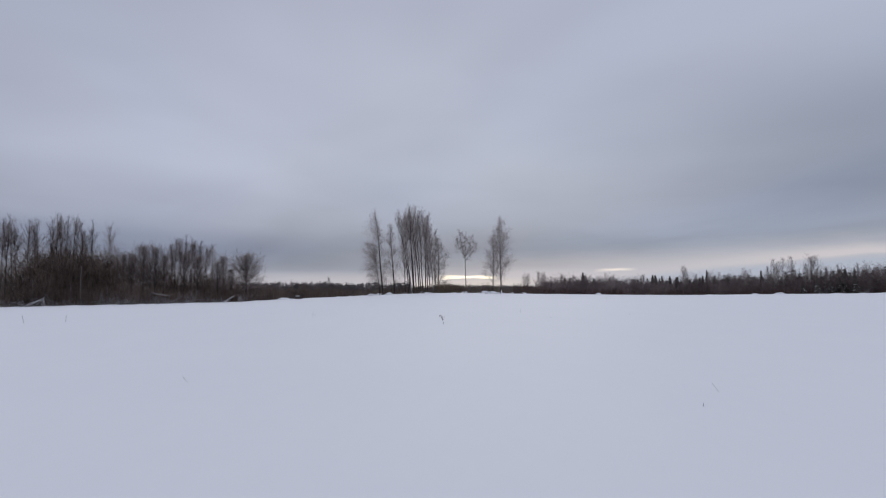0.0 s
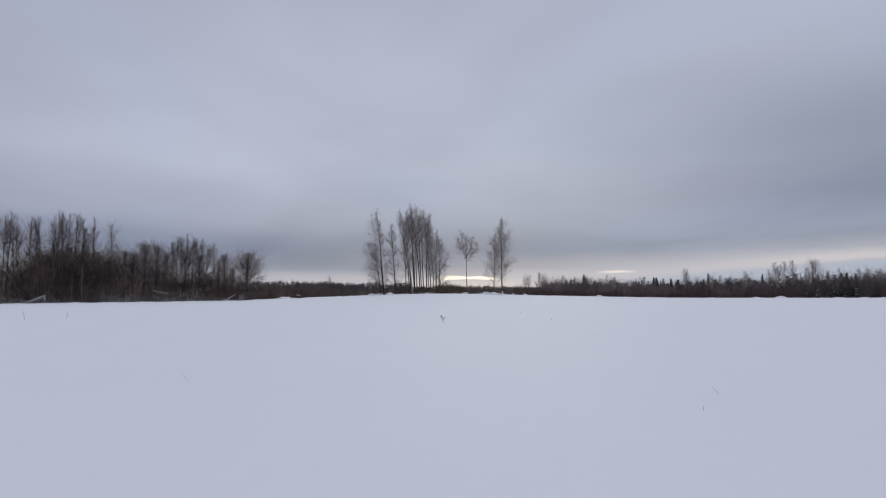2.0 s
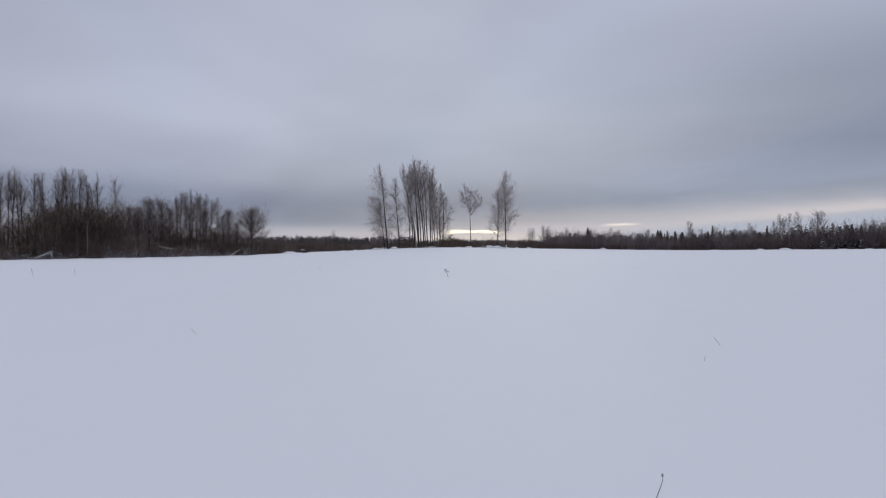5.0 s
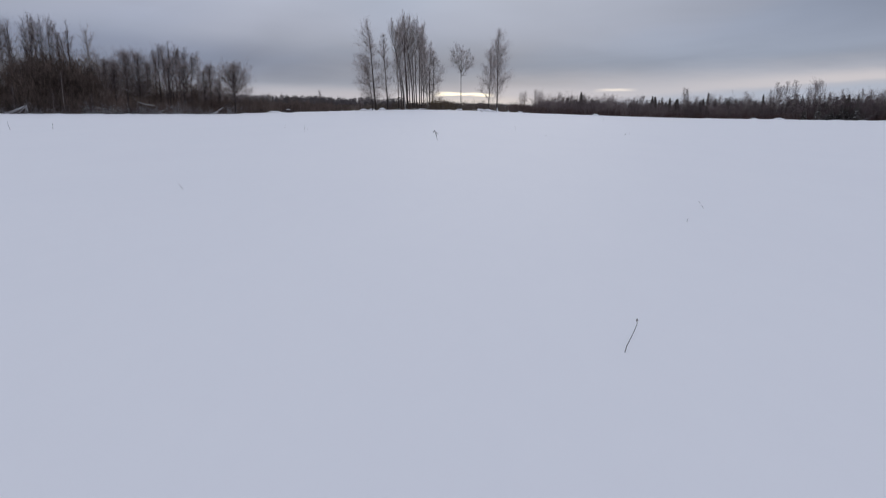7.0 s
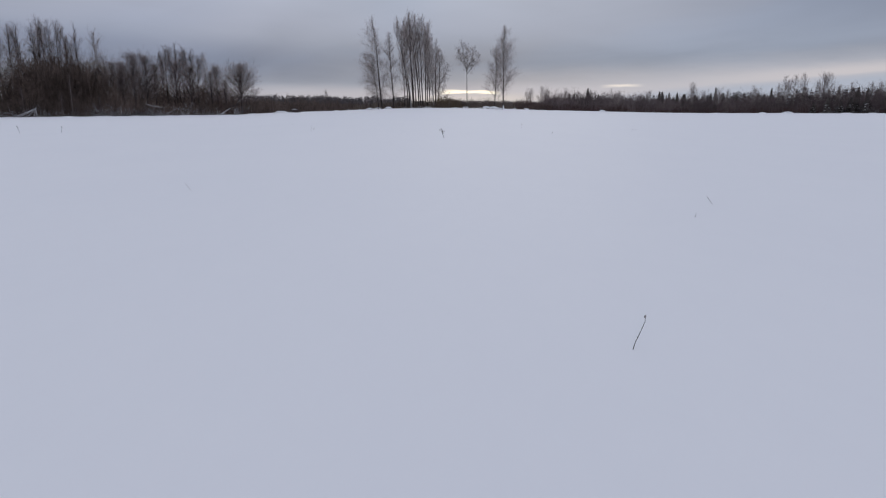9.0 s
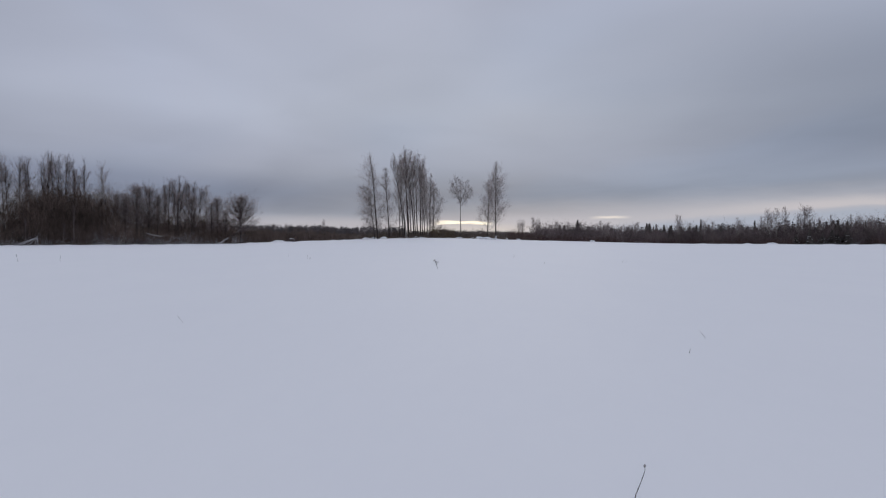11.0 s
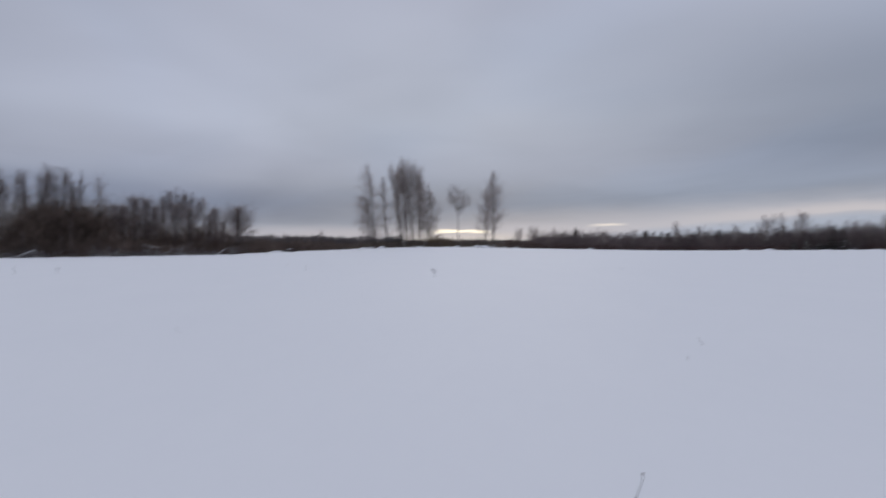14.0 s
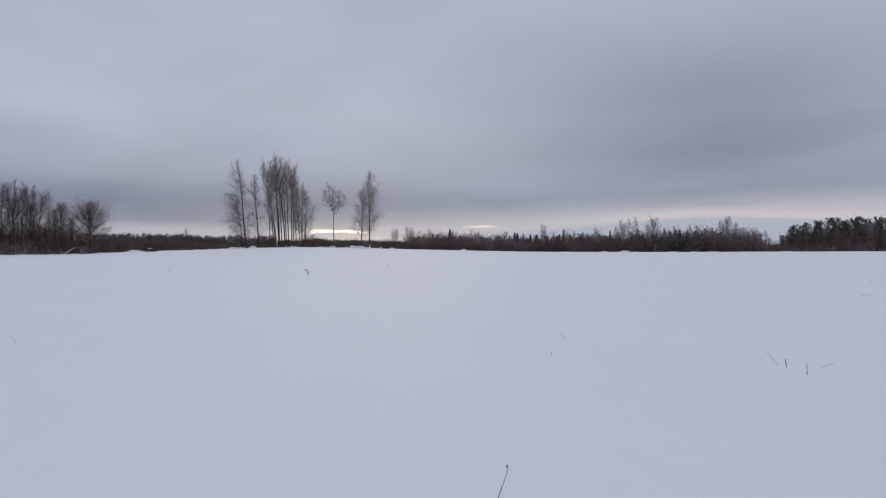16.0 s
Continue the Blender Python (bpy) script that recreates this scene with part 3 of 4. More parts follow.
# snow plastered on the birch's foot
foot = Growth(5)
foot.tubes(np.array([[[0.03, -0.05, -0.15], [0.03, -0.05, 0.6], [0.01, -0.03, 1.1]]]), 0.14, 0.05, 9)
foot.make("snow_crust", SNOW, next(c for c in main_birch.children if c.name.startswith("trunk")), True)

brushwood(1, (-9, 9.5), (2, 14), 1000, 1.75, CREST, "low brown leafless brushwood along the crest of the field", thick=1.3)
brushwood(2, (-8, 7.5), (-1.5, 3), 350, 0.34, STRAW, "straw-coloured dry grass poking through snow on the crest", stems=6, shoots=1, twigs=1, thick=0.6, name="dry_grass")
brushwood(9, (-0.6, 1.9), (3, 9), 120, 2.6, STRAW, "olive-brown willow scrub under the clump's edge", rising=((-0.6, 0.8), (-0.2, 1), (0.4, 0.95), (1.9, 0.45)), thick=0.9, stems=5, shoots=5, twigs=5)
brushwood(3, (6.5, 16), (2, 30), 900, 2.5, TWIG_RED, "reddish-brown willow brush at the edge of the field", thick=1.6)

# ---- the wood on the left ----
wood_aspens = [tagged(put(leafless("aspen_tree", 300 + 7 * k, 16.0, 0.115, 0.3 * (k - 2), 0.36, scaled(ASPEN_REACH, 1.45), slant=(42, 74), limbs=56, subs=6, twigs=5, long=(0.55, 1.5), fine=0.0115,
                                            leaders=((0.45, 40 + 80 * k, 10, 7.0), (0.6, 200 + 80 * k, 14, 5.2)) if k % 2 else ((0.55, 120 * k, 12, 6.0),), forked=0.2, bark=BARK_DEEP, limb_bark=BARK_DARK, twig=TWIG_DIM),
                         -37.5 - k, 141 + k), "tall slender leafless aspen at the edge of the wood", "tree", "trees of the near wood") for k in range(5)]
WOOD = [(-36.3, 15.2), (-35.85, 15.4), (-35.44, 15.8), (-35.09, 15.9), (-34.74, 15.5), (-34.40, 14.6), (-33.68, 15.4), (-33.07, 15.8), (-32.15, 15.8), (-31.89, 16.5), (-31.45, 17.0), (-31.15, 16.6),
        (-30.81, 16.7), (-30.17, 15.2), (-29.58, 15.6), (-23.60, 11.8), (-23.27, 12.7), (-22.85, 12.6), (-22.38, 13.3), (-22.05, 12.9), (-21.71, 12.7), (-21.26, 12.3), (-20.95, 11.3)]
rng = random.Random(5)
for k, (az, tall) in enumerate(WOOD):
    copy_scaled(wood_aspens[(k * 2) % 5], az, 138 + rng.uniform(-2, 4), tall / 16.0, rng.uniform(0, 6.28), 0.98 if az < -27 else 1.0)
for k in range(9):
    az = -40 + k * 2.1 + rng.uniform(-0.4, 0.4)
    copy_scaled(wood_aspens[k % 5], az, rng.uniform(150, 172), (0.86 if az < -29 else 0.66) * rng.uniform(0.8, 1.05), rng.uniform(0, 6.28), 0.7)
for az, tall, wide in ((-28.26, 14.6, 1.9), (-20.43, 11.8, 1.1)):
    ob = leafless("birch_tree", int(-az * 10), tall, 0.10, 0.0, 0.30, scaled(BIRCH_REACH, wide), slant=(44, 70), limbs=44, subs=6, twigs=6, long=(0.5, 1.5), bow=0.02, fine=0.011, bark=BARK_BIRCH, limb_bark=BARK_ASPEN, twig=TWIG_GREY)
    tagged(put(ob, az, 136), "pale-stemmed leafless birch at the edge of the wood", "tree", "trees of the near wood")
# broad trees with rounded crowns
DOME_REACH = ((0, 0.66), (0.2, 0.95), (0.45, 0.95), (0.7, 0.62), (1, 0.14))


def dome_tree(seed, tall, wide, crown, label, az, r, twig, turn=0.0, profile=DOME_REACH, **more):
    options = dict(slant=(30, 76), limbs=84, subs=8, twigs=7, bow=0.05, long=(0.5, 1.3), fine=0.012, angle=(18, 44), splay=(12, 48), bark=BARK_DEEP, limb_bark=BARK_DARK, twig=twig)
    options.update(more)
    ob = leafless("alder_tree", seed, tall, 0.016 * tall, 0.1, crown, scaled(profile, wide), **options)
    return tagged(put(ob, az, r, turn), label, "tree", "trees of the near wood")


alders = [dome_tree(340 + k, 10.2 - 0.3 * k, 2.7, 0.26, "broad leafless alder with a rounded dark crown", -25.75 + 0.9 * k, 131, TWIG_DIM, k) for k in range(2)]
for k, (az, tall, wide) in enumerate(((-26.6, 8.8, 0.7), (-24.2, 9.0, 0.7), (-19.44, 8.8, 0.6), (-19.9, 8.0, 0.6), (-18.8, 6.4, 0.5), (-27.2, 9.4, 0.75), (-22.6, 9.4, 0.7), (-21.5, 9.0, 0.7))):
    copy_scaled(alders[k % 2], az, 132 + k % 3, tall / 10.4, k * 1.3, wide)
dome_tree(371, 8.5, 3.7, 0.24, "rounded leafless tree at the end of the wood", -17.55, 129, TWIG_GREY, limbs=130, long=(0.3, 0.8), slant=(22, 76), twigs=11, ragged=0.78, bow=0.05, profile=((0, 0.85), (0.15, 1.0), (0.35, 0.92), (0.55, 0.66), (0.8, 0.3), (1, 0.08)))
thickets = [tagged(put(shrub("thicket_shrub", 240 + k, 8.0, 22, 8, 8, (TWIG_BROWN, UNDERWOOD, TWIG_RED, UNDERWOOD)[k], 1.2, 0.22), -40 - k, 130),
                   "dense dark leafless thicket shrub under the trees", "shrub", "shrubs of the near wood") for k in range(4)]
# bearing and height of the dense growth under the trees
UNDER = ((-60, 9.0), (-36, 7.2), (-34, 7.4), (-33.3, 9.8), (-31, 10.4), (-30, 10.6), (-29, 9.8), (-28, 9.8), (-27.3, 10.2), (-26.4, 8.2), (-24.5, 6.4), (-23, 6.2), (-21, 6.2), (-19.5, 5.6), (-18, 4.2), (-16.8, 3.0))
for k in range(42):
    az = -42 + 25 * (k + rng.random()) / 42
    deep = rng.random() ** 1.3
    tall = float(np.interp(az, *zip(*UNDER))) / 8.0 * rng.uniform(0.34, 0.62 + 0.34 * deep)
    copy_scaled(thickets[k % 4], az, float(np.interp(az, EDGE_AZ, EDGE_R)) + 3 + 24 * deep, tall, rng.uniform(0, 6.28), max(0.5, tall * rng.uniform(0.8, 1.1)))
brushwood(12, (-52, -16.6), (10, 45), 420, 1.08, UNDERWOOD, "dark undergrowth deep in the near wood", UNDER, stems=7, shoots=9, twigs=6, thick=1.8, uneven=0.16, low=0.8, lean=0.3)
brushwood(13, (-52, -16.6), (2.0, 11), 560, 0.5, UNDERWOOD, "dark undergrowth at the front of the near wood", UNDER, stems=6, shoots=5, twigs=4, thick=1.5)
brushwood(15, (-33.4, -28.7), (7, 20), 110, 9.0, UNDERWOOD, "tall dark thicket in the middle of the near wood", stems=8, shoots=9, twigs=6, thick=1.9, low=0.84, lean=0.16, uneven=0.12)
brushwood(14, (-80, -52), (10, 40), 260, 10.0, UNDERWOOD, "dark leafless wood beside the field", stems=8, shoots=6, twigs=4, thick=2.4)
brushwood(4, (-17.5, -8), (3, 22), 1100, 2.3, UNDERWOOD, "brown leafless brush at the far edge of the field", ((-17.5, 1.3), (-13, 1.0), (-8, 0.6)), thick=1.7)
snowy = [tagged(put(shrub("snowy_shrub", 250 + k, 3.2, 12, 6, 5, SNOWY, 1.5, 0.75, lift=-0.14), -22.0 + 4 * k, 123), "arching shrub dusted with snow at the wood's edge", "shrub", "snowy shrubs") for k in range(2)]
for k in range(16):
    az = -36 + 19 * (k + rng.random()) / 16
    copy_scaled(snowy[k % 2], az, float(np.interp(az, EDGE_AZ, EDGE_R)) + rng.uniform(1.5, 5), rng.uniform(0.4, 0.8), rng.uniform(0, 6.28), rng.uniform(0.7, 1.2))
for k in range(6):
    az = -29 + 5.5 * (k + rng.random()) / 6
    copy_scaled(snowy[k % 2], az, float(np.interp(az, EDGE_AZ, EDGE_R)) + rng.uniform(1.0, 3.5), rng.uniform(0.5, 0.9), rng.uniform(0, 6.28), rng.uniform(0.7, 1.0))
# pale young stems before the wood
for k, (az, tall) in enumerate(((-30.2, 6.6), (-30.9, 3.4), (-28.35, 3.0), (-33.4, 4.2))):
    ob = leafless("birch_tree", 380 + k, tall, 0.05, 0.1, 0.25, ((0, 0.6), (1, 0.2)), limbs=22, subs=5, twigs=5, bark=BARK_ASPEN, limb_bark=BARK_DARK, twig=TWIG_BROWN)
    tagged(put(ob, az, 121.5), "young pale-stemmed birch in front of the dark wood", "tree", "trees of the near wood")

# small bushes on the crest
for az, r, tall in ((0.15, 118, 0.42), (0.55, 119, 0.34), (-0.2, 117, 0.30), (1.1, 119, 0.24), (-6.9, 124, 0.35), (-2.6, 119, 0.3), (3.1, 118, 0.2), (3.65, 119, 0.34), (4.1, 119, 0.36)):
    copy_scaled(thickets[2], az, r, tall * 0.7, az * 7, tall * 0.6)

# ---- the woods on the right, and beyond ----
far_birches = [leafless("birch_tree", 400 + k, 11.0, 0.10, 0.2 * (k - 1), 0.28, scaled(BIRCH_REACH, (1.6, 2.3, 2.8)[k]), slant=(38, 66), limbs=46, subs=5, twigs=5, long=(0.6, 1.6), fine=0.016,
                        leaders=((0.4, 60, 16, 5.0), (0.45, 240, 18, 4.6), (0.35, 150, 24, 5.0)) if k == 2 else (), bark=BARK_BIRCH if k == 0 else BARK_DARK, limb_bark=BARK_ASPEN) for k in range(3)]
for k, ob in enumerate(far_birches):
    tagged(put(ob, 50 + k, 300), "bare birch among the trees across the field", "tree", "trees across the field")
spruces = [tagged(put(spruce("spruce_tree", 280 + 3 * k, 9.0, 1.7 + 0.35 * k), 54 + 2 * k, 302), "dark green spruce among bare trees across the field", "tree", "trees across the field") for k in range(3)]
white_spruce = tagged(put(snow_laden(spruce("spruce_tree", 287, 6.0, 1.9), 288, 4.6, 1.8), 31.0, 281.4), "young spruce laden with snow across the field", "tree", "trees across the field")
for az, r, k in ((31.9, 281.6, 0.8), (32.55, 281.2, 1.0), (32.9, 283, 0.9), (33.55, 281.8, 1.1), (30.1, 282.5, 0.7)):
    copy_scaled(white_spruce, az, r, k, az * 3, k * 1.1)
pines = [tagged(put(pine("pine_tree", 290 + 4 * k, 11.0, 2.6), 47 + 1.6 * k, 282), "dark green pine in the wood across the field", "tree", "trees across the field") for k in range(3)]


def rise_to(az, r, degrees):
    """The height of a thing whose top stands at that angle over the level of the eye."""
    return 1.6 + r * math.tan(radians(degrees)) - ground_point(az, r)[2]


# bearing, angle of the tip and kind of the trees that stand out of the skyline: b a slim, w a wide, o an open birch; c a spruce
SKYLINE = [(7.4, 1.25, "o"), (7.75, 1.35, "w"), (8.75, 1.5, "w"), (9.1, 1.5, "o"), (11.12, 0.98, "c"), (11.54, 0.98, "c"), (12.1, 0.8, "c"), (12.69, 1.46, "c"), (12.95, 1.2, "b"), (13.6, 0.95, "c"), (14.66, 1.28, "b"), (15.1, 1.0, "w"),
           (15.35, 1.15, "b"), (16.74, 0.9, "w"), (17.2, 0.95, "w"), (17.85, 1.10, "w"), (18.62, 1.15, "c"), (18.85, 1.12, "c"), (19.4, 1.05, "c"), (20.04, 1.03, "c"), (20.65, 0.95, "c"), (21.1, 1.75, "b"), (21.3, 1.65, "b"), (22.1, 1.1, "w"),
           (23.0, 1.46, "c"), (23.2, 1.3, "w"), (23.9, 1.15, "w"), (24.6, 1.1, "c"), (25.8, 1.5, "b"), (26.0, 1.3, "w"), (27.1, 1.35, "c"), (27.6, 1.6, "b"), (27.98, 2.16, "b"), (28.2, 1.8, "w"), (28.72, 2.22, "b"), (29.25, 2.3, "b"), (30.2, 1.7, "b"),
           (30.6, 2.25, "w"), (30.85, 2.33, "w"), (31.7, 1.45, "w"), (32.4, 1.63, "b"), (32.9, 1.4, "c"), (33.75, 1.66, "b"), (34.3, 1.6, "w"), (34.66, 1.22, "c"), (35.1, 1.6, "b"), (35.57, 1.25, "c"), (36.05, 2.0, "b"), (36.5, 2.25, "w"), (36.8, 2.35, "b"),
           (37.3, 1.8, "w"), (37.9, 1.5, "w"), (38.5, 1.45, "o"), (38.8, 1.42, "o"), (39.44, 1.15, "b")]
for k, (az, top, kind) in enumerate(SKYLINE):
    r = 288 + (k * 37 % 11) if az > 16 else 236 + (k * 37 % 11) if az > 10 else 205
    tall = rise_to(az, r, top)
    if kind == "c":
        copy_scaled(spruces[k % 3], az, r, tall / 9.0, k * 1.7, 0.55 + 0.05 * tall)
    else:
        copy_scaled(far_birches[{"b": 0, "w": 1, "o": 2}[kind]], az, r, tall / 11.0, k * 1.7, tall / 11.0)
rng = random.Random(8)
for k in range(40):
    az = 10 + 29 * (k + rng.random()) / 40
    copy_scaled(far_birches[1 + k % 2], az, rng.uniform(292, 325), rng.uniform(0.62, 0.82), rng.uniform(0, 6.28))
for k in range(28):
    az = 10.5 + 26 * (k + rng.random()) / 28
    r = rng.uniform(288, 318) if az > 16 else rng.uniform(242, 262)
    tall = rise_to(az, r, float(np.interp(az, (10, 17, 22, 27, 32, 37), (0.72, 0.74, 0.88, 1.0, 1.2, 1.1))) * rng.uniform(0.75, 1.15))
    copy_scaled(spruces[k % 3], az, r, tall / 9.0, rng.uniform(0, 6.28), tall / 9.0 * rng.uniform(0.8, 1.15))
for k, (az, top) in enumerate(((34.8, 1.35), (35.3, 1.4), (36.3, 1.7), (37.1, 1.55), (37.6, 1.4), (38.2, 1.3), (39.1, 1.0), (39.8, 0.75))):
    copy_scaled(far_birches[1 + k % 2], az, 286 + k % 3, rise_to(az, 287, top) / 11.0, k * 2.1, 0.8)
PINES = ((40.6, 0.55), (41.26, 1.5), (42.18, 1.8), (43.46, 2.12), (44.5, 2.0), (46, 2.16), (58, 2.2))
for k in range(30):
    az = 40.5 + 13.5 * (k + 0.7 * rng.random()) / 30
    r = rng.uniform(270, 290)
    tall = rise_to(az, r, float(np.interp(az, *zip(*PINES))) * rng.uniform(0.86, 1.03))
    copy_scaled(pines[k % 3], az, r, tall / 11.0, rng.uniform(0, 6.28), 0.5 + 0.05 * tall)
ACROSS = ((9, 0.75), (12, 0.88), (17, 0.97), (22, 1.12), (27, 1.28), (31, 1.4), (34, 1.44), (37, 1.5), (38.8, 1.2), (40, 0.5), (58, 0.5))
brushwood(5, (9, 40.5), (3, 32), 1400, 6.6, FAR_WOOD, "dense brown leafless wood across the field", ACROSS, stems=4, shoots=8, twigs=4, thick=2.0, low=0.7, lean=0.4, uneven=0.45)
brushwood(6, (9, 40.5), (2, 10), 900, 2.6, TWIG_RED, "reddish-brown undergrowth below the trees across the field", ACROSS, stems=4, shoots=4, twigs=2, thick=2.0)
brushwood(7, (40, 58), (6, 40), 760, 10.6, FAR_WOOD, "dense brown undergrowth below the pines", ((40, 0.3), (40.8, 0.5), (41.3, 0.72), (42.2, 0.83), (43.5, 0.95), (58, 1.0)), stems=4, shoots=7, twigs=5, thick=2.2, low=0.7, lean=0.34)
brushwood(8, (40, 58), (1, 8), 520, 5.0, FAR_WOOD, "leafless brown undergrowth in front of the pines", ((40, 0.5), (42, 0.9), (58, 1.1)), stems=4, shoots=6, twigs=4, thick=1.8)
conifer_wood(21, (9, 40), (306, 370), 520, 7.2, "dark forest behind the trees across the field", ACROSS)
conifer_wood(22, (-24, -3), (560, 720), 1500, 10.6, "dark forest on the horizon beyond the field", whorls=6, slim=0.3)
conifer_wood(23, (-3.5, 10), (560, 720), 700, 7.0, "low dark forest on the horizon beyond the crest", whorls=6, slim=0.34)
conifer_wood(24, (58, 280), (300, 420), 400, 12.0, "dark forest round the open field", whorls=6)
brushwood(25, (-19, -7), (20, 60), 420, 3.6, UNDERWOOD, "low dark wood beyond the field's edge", ((-12, 1.0), (-7, 0.5)), thick=2.4, shoots=5, twigs=4)
for az, tall in ((-10.4, 13.0), (-13.7, 10.5), (-14.6, 10.0)):
    copy_scaled(far_birches[2], az, 520, tall / 11.0, az, tall / 13.0)


# ---- snow heaps, fallen wood ----
class Wood:
    """Collects tapered rods and spikes into one mesh."""

    def __init__(self):
        self.verts, self.faces = [], []

    def rod(self, pts, radii, sides=3, tip=True):
        base = len(self.verts)
        pts = [Vector(p) for p in pts]
        way = (pts[-1] - pts[0]).normalized()
        side = way.orthogonal().normalized()
        other = way.cross(side)
        ring = [(math.cos(6.2832 * k / sides), math.sin(6.2832 * k / sides)) for k in range(sides)]
        last = len(pts) - 1
        for i, (p, r) in enumerate(zip(pts, radii)):
            if i == last and tip:
                self.verts.append(p)
            else:
                self.verts.extend(p + side * (c * r) + other * (s * r) for c, s in ring)
        for i in range(last):
            a, b = base + i * sides, base + (i + 1) * sides
            for k in range(sides):
                k2 = (k + 1) % sides
                if i == last - 1 and tip:
                    self.faces.append((a + k, a + k2, b))
                else:
                    self.faces.append((a + k, a + k2, b + k2, b + k))

    def make(self, name, mat, parent=None, smooth=False):
        return mesh_object(name, self.verts, self.faces, mat, parent, smooth)


def bend(rng, start, way, length, n, lift, wander):
    """Points along a limb that starts off along way, with lift per step upwards."""
    pts, p, d = [Vector(start)], Vector(start), Vector(way).normalized()
    for _ in range(n):
        d = (d + Vector((rng.gauss(0, wander), rng.gauss(0, wander), lift + rng.gauss(0, wander)))).normalized()
        p = p + d * (length / n)
        pts.append(p)
    return pts


def along(pts, f):
    f = f * (len(pts) - 1)
    i = min(int(f), len(pts) - 2)
    return pts[i].lerp(pts[i + 1], f - i), (pts[i + 1] - pts[i]).normalized()


def snow_heap(az, r, long, deep, tall, seed, label, turn=0.0):
    bm = bmesh.new()
    bmesh.ops.create_icosphere(bm, subdivisions=3, radius=1)
    for v in bm.verts:
        k = 1 + 0.35 * noise.noise(v.co * 1.7 + Vector((seed, 0, 0)))
        v.co = Vector((v.co.x * long / 2 * k, v.co.y * deep / 2 * k, v.co.z * tall * k - 0.05))
    me = bpy.data.meshes.new("snow_heap")
    bm.to_mesh(me)
    bm.free()
    me.materials.append(SNOW)
    me.shade_smooth()
    return tagged(put(new("snow_heap", me), az, r, turn), label, "snow heap")


snow_heap(4.55, 114.0, 2.6, 1.4, 0.46, 1, "low heap of snow over brush beside a birch")
snow_heap(3.85, 114.5, 1.5, 1.2, 0.5, 2, "small heap of snow over brush on the crest")
snow_heap(-4.98, 115.5, 1.5, 1.0, 0.42, 3, "small heap of snow over brush on the crest")
snow_heap(-6.57, 119, 1.8, 1.0, 0.36, 4, "small heap of snow over brush on the crest")
snow_heap(-14.3, 138.5, 3.0, 2.0, 0.46, 5, "heap of snow at the edge of the field")
snow_heap(-13.4, 141, 1.4, 1.0, 0.3, 6, "small heap of snow at the edge of the field")
snow_heap(28.4, 279, 4.0, 3.0, 0.7, 7, "rounded heap of snow at the far edge of the field")
snow_heap(26.6, 279, 3.0, 2.0, 0.5, 8, "low heap of snow at the far edge of the field")
for k, (az, long) in enumerate(((32.4, 5.0), (34.0, 3.0), (35.6, 6.0), (38.2, 4.0), (41.0, 5.0), (23.2, 4.0), (18.6, 3.0))):
    snow_heap(az, 279 if az < 40 else 265, long, 2.0, 0.28, 20 + k, "low bank of snow before the undergrowth across the field")
snow_heap(14.0, 219, 2.2, 1.4, 0.6, 9, "small heap of snow on the field's edge")

rng = random.Random(31)
for k in range(20):
    az = -9.5 + 17.5 * (k + rng.random()) / 20
    snow_heap(az, float(np.interp(az, EDGE_AZ, EDGE_R)) + rng.uniform(1.5, 5), rng.uniform(0.7, 2.2), rng.uniform(0.6, 1.2), rng.uniform(0.12, 0.32), 40 + k, "small snow hump over low brush on the crest", rng.uniform(-0.4, 0.4))


def fallen_branch(az, r, long, seed, mat, label, turn=0.0, rise=0.25):
    rng = random.Random(seed)
    wood = Wood()
    limb = bend(rng, (-long / 2, 0, 0.05), (1, 0, rise), long, 6, 0.02, 0.05)
    wood.rod(limb, [long * (0.055 - 0.0065 * i) for i in range(7)], 6)
    for _ in range(9):
        p, d = along(limb, rng.uniform(0.15, 1))
        twig = bend(rng, p, d + Vector((0, rng.gauss(0, 0.7), rng.gauss(-0.1, 0.5))), long * rng.uniform(0.12, 0.3), 3, -0.05, 0.12)
        wood.rod(twig, [long * 0.018, long * 0.015, long * 0.011, 0.008], 4)
    return tagged(put(wood.make("fallen_branch", mat), az, r, turn), label, "branch")


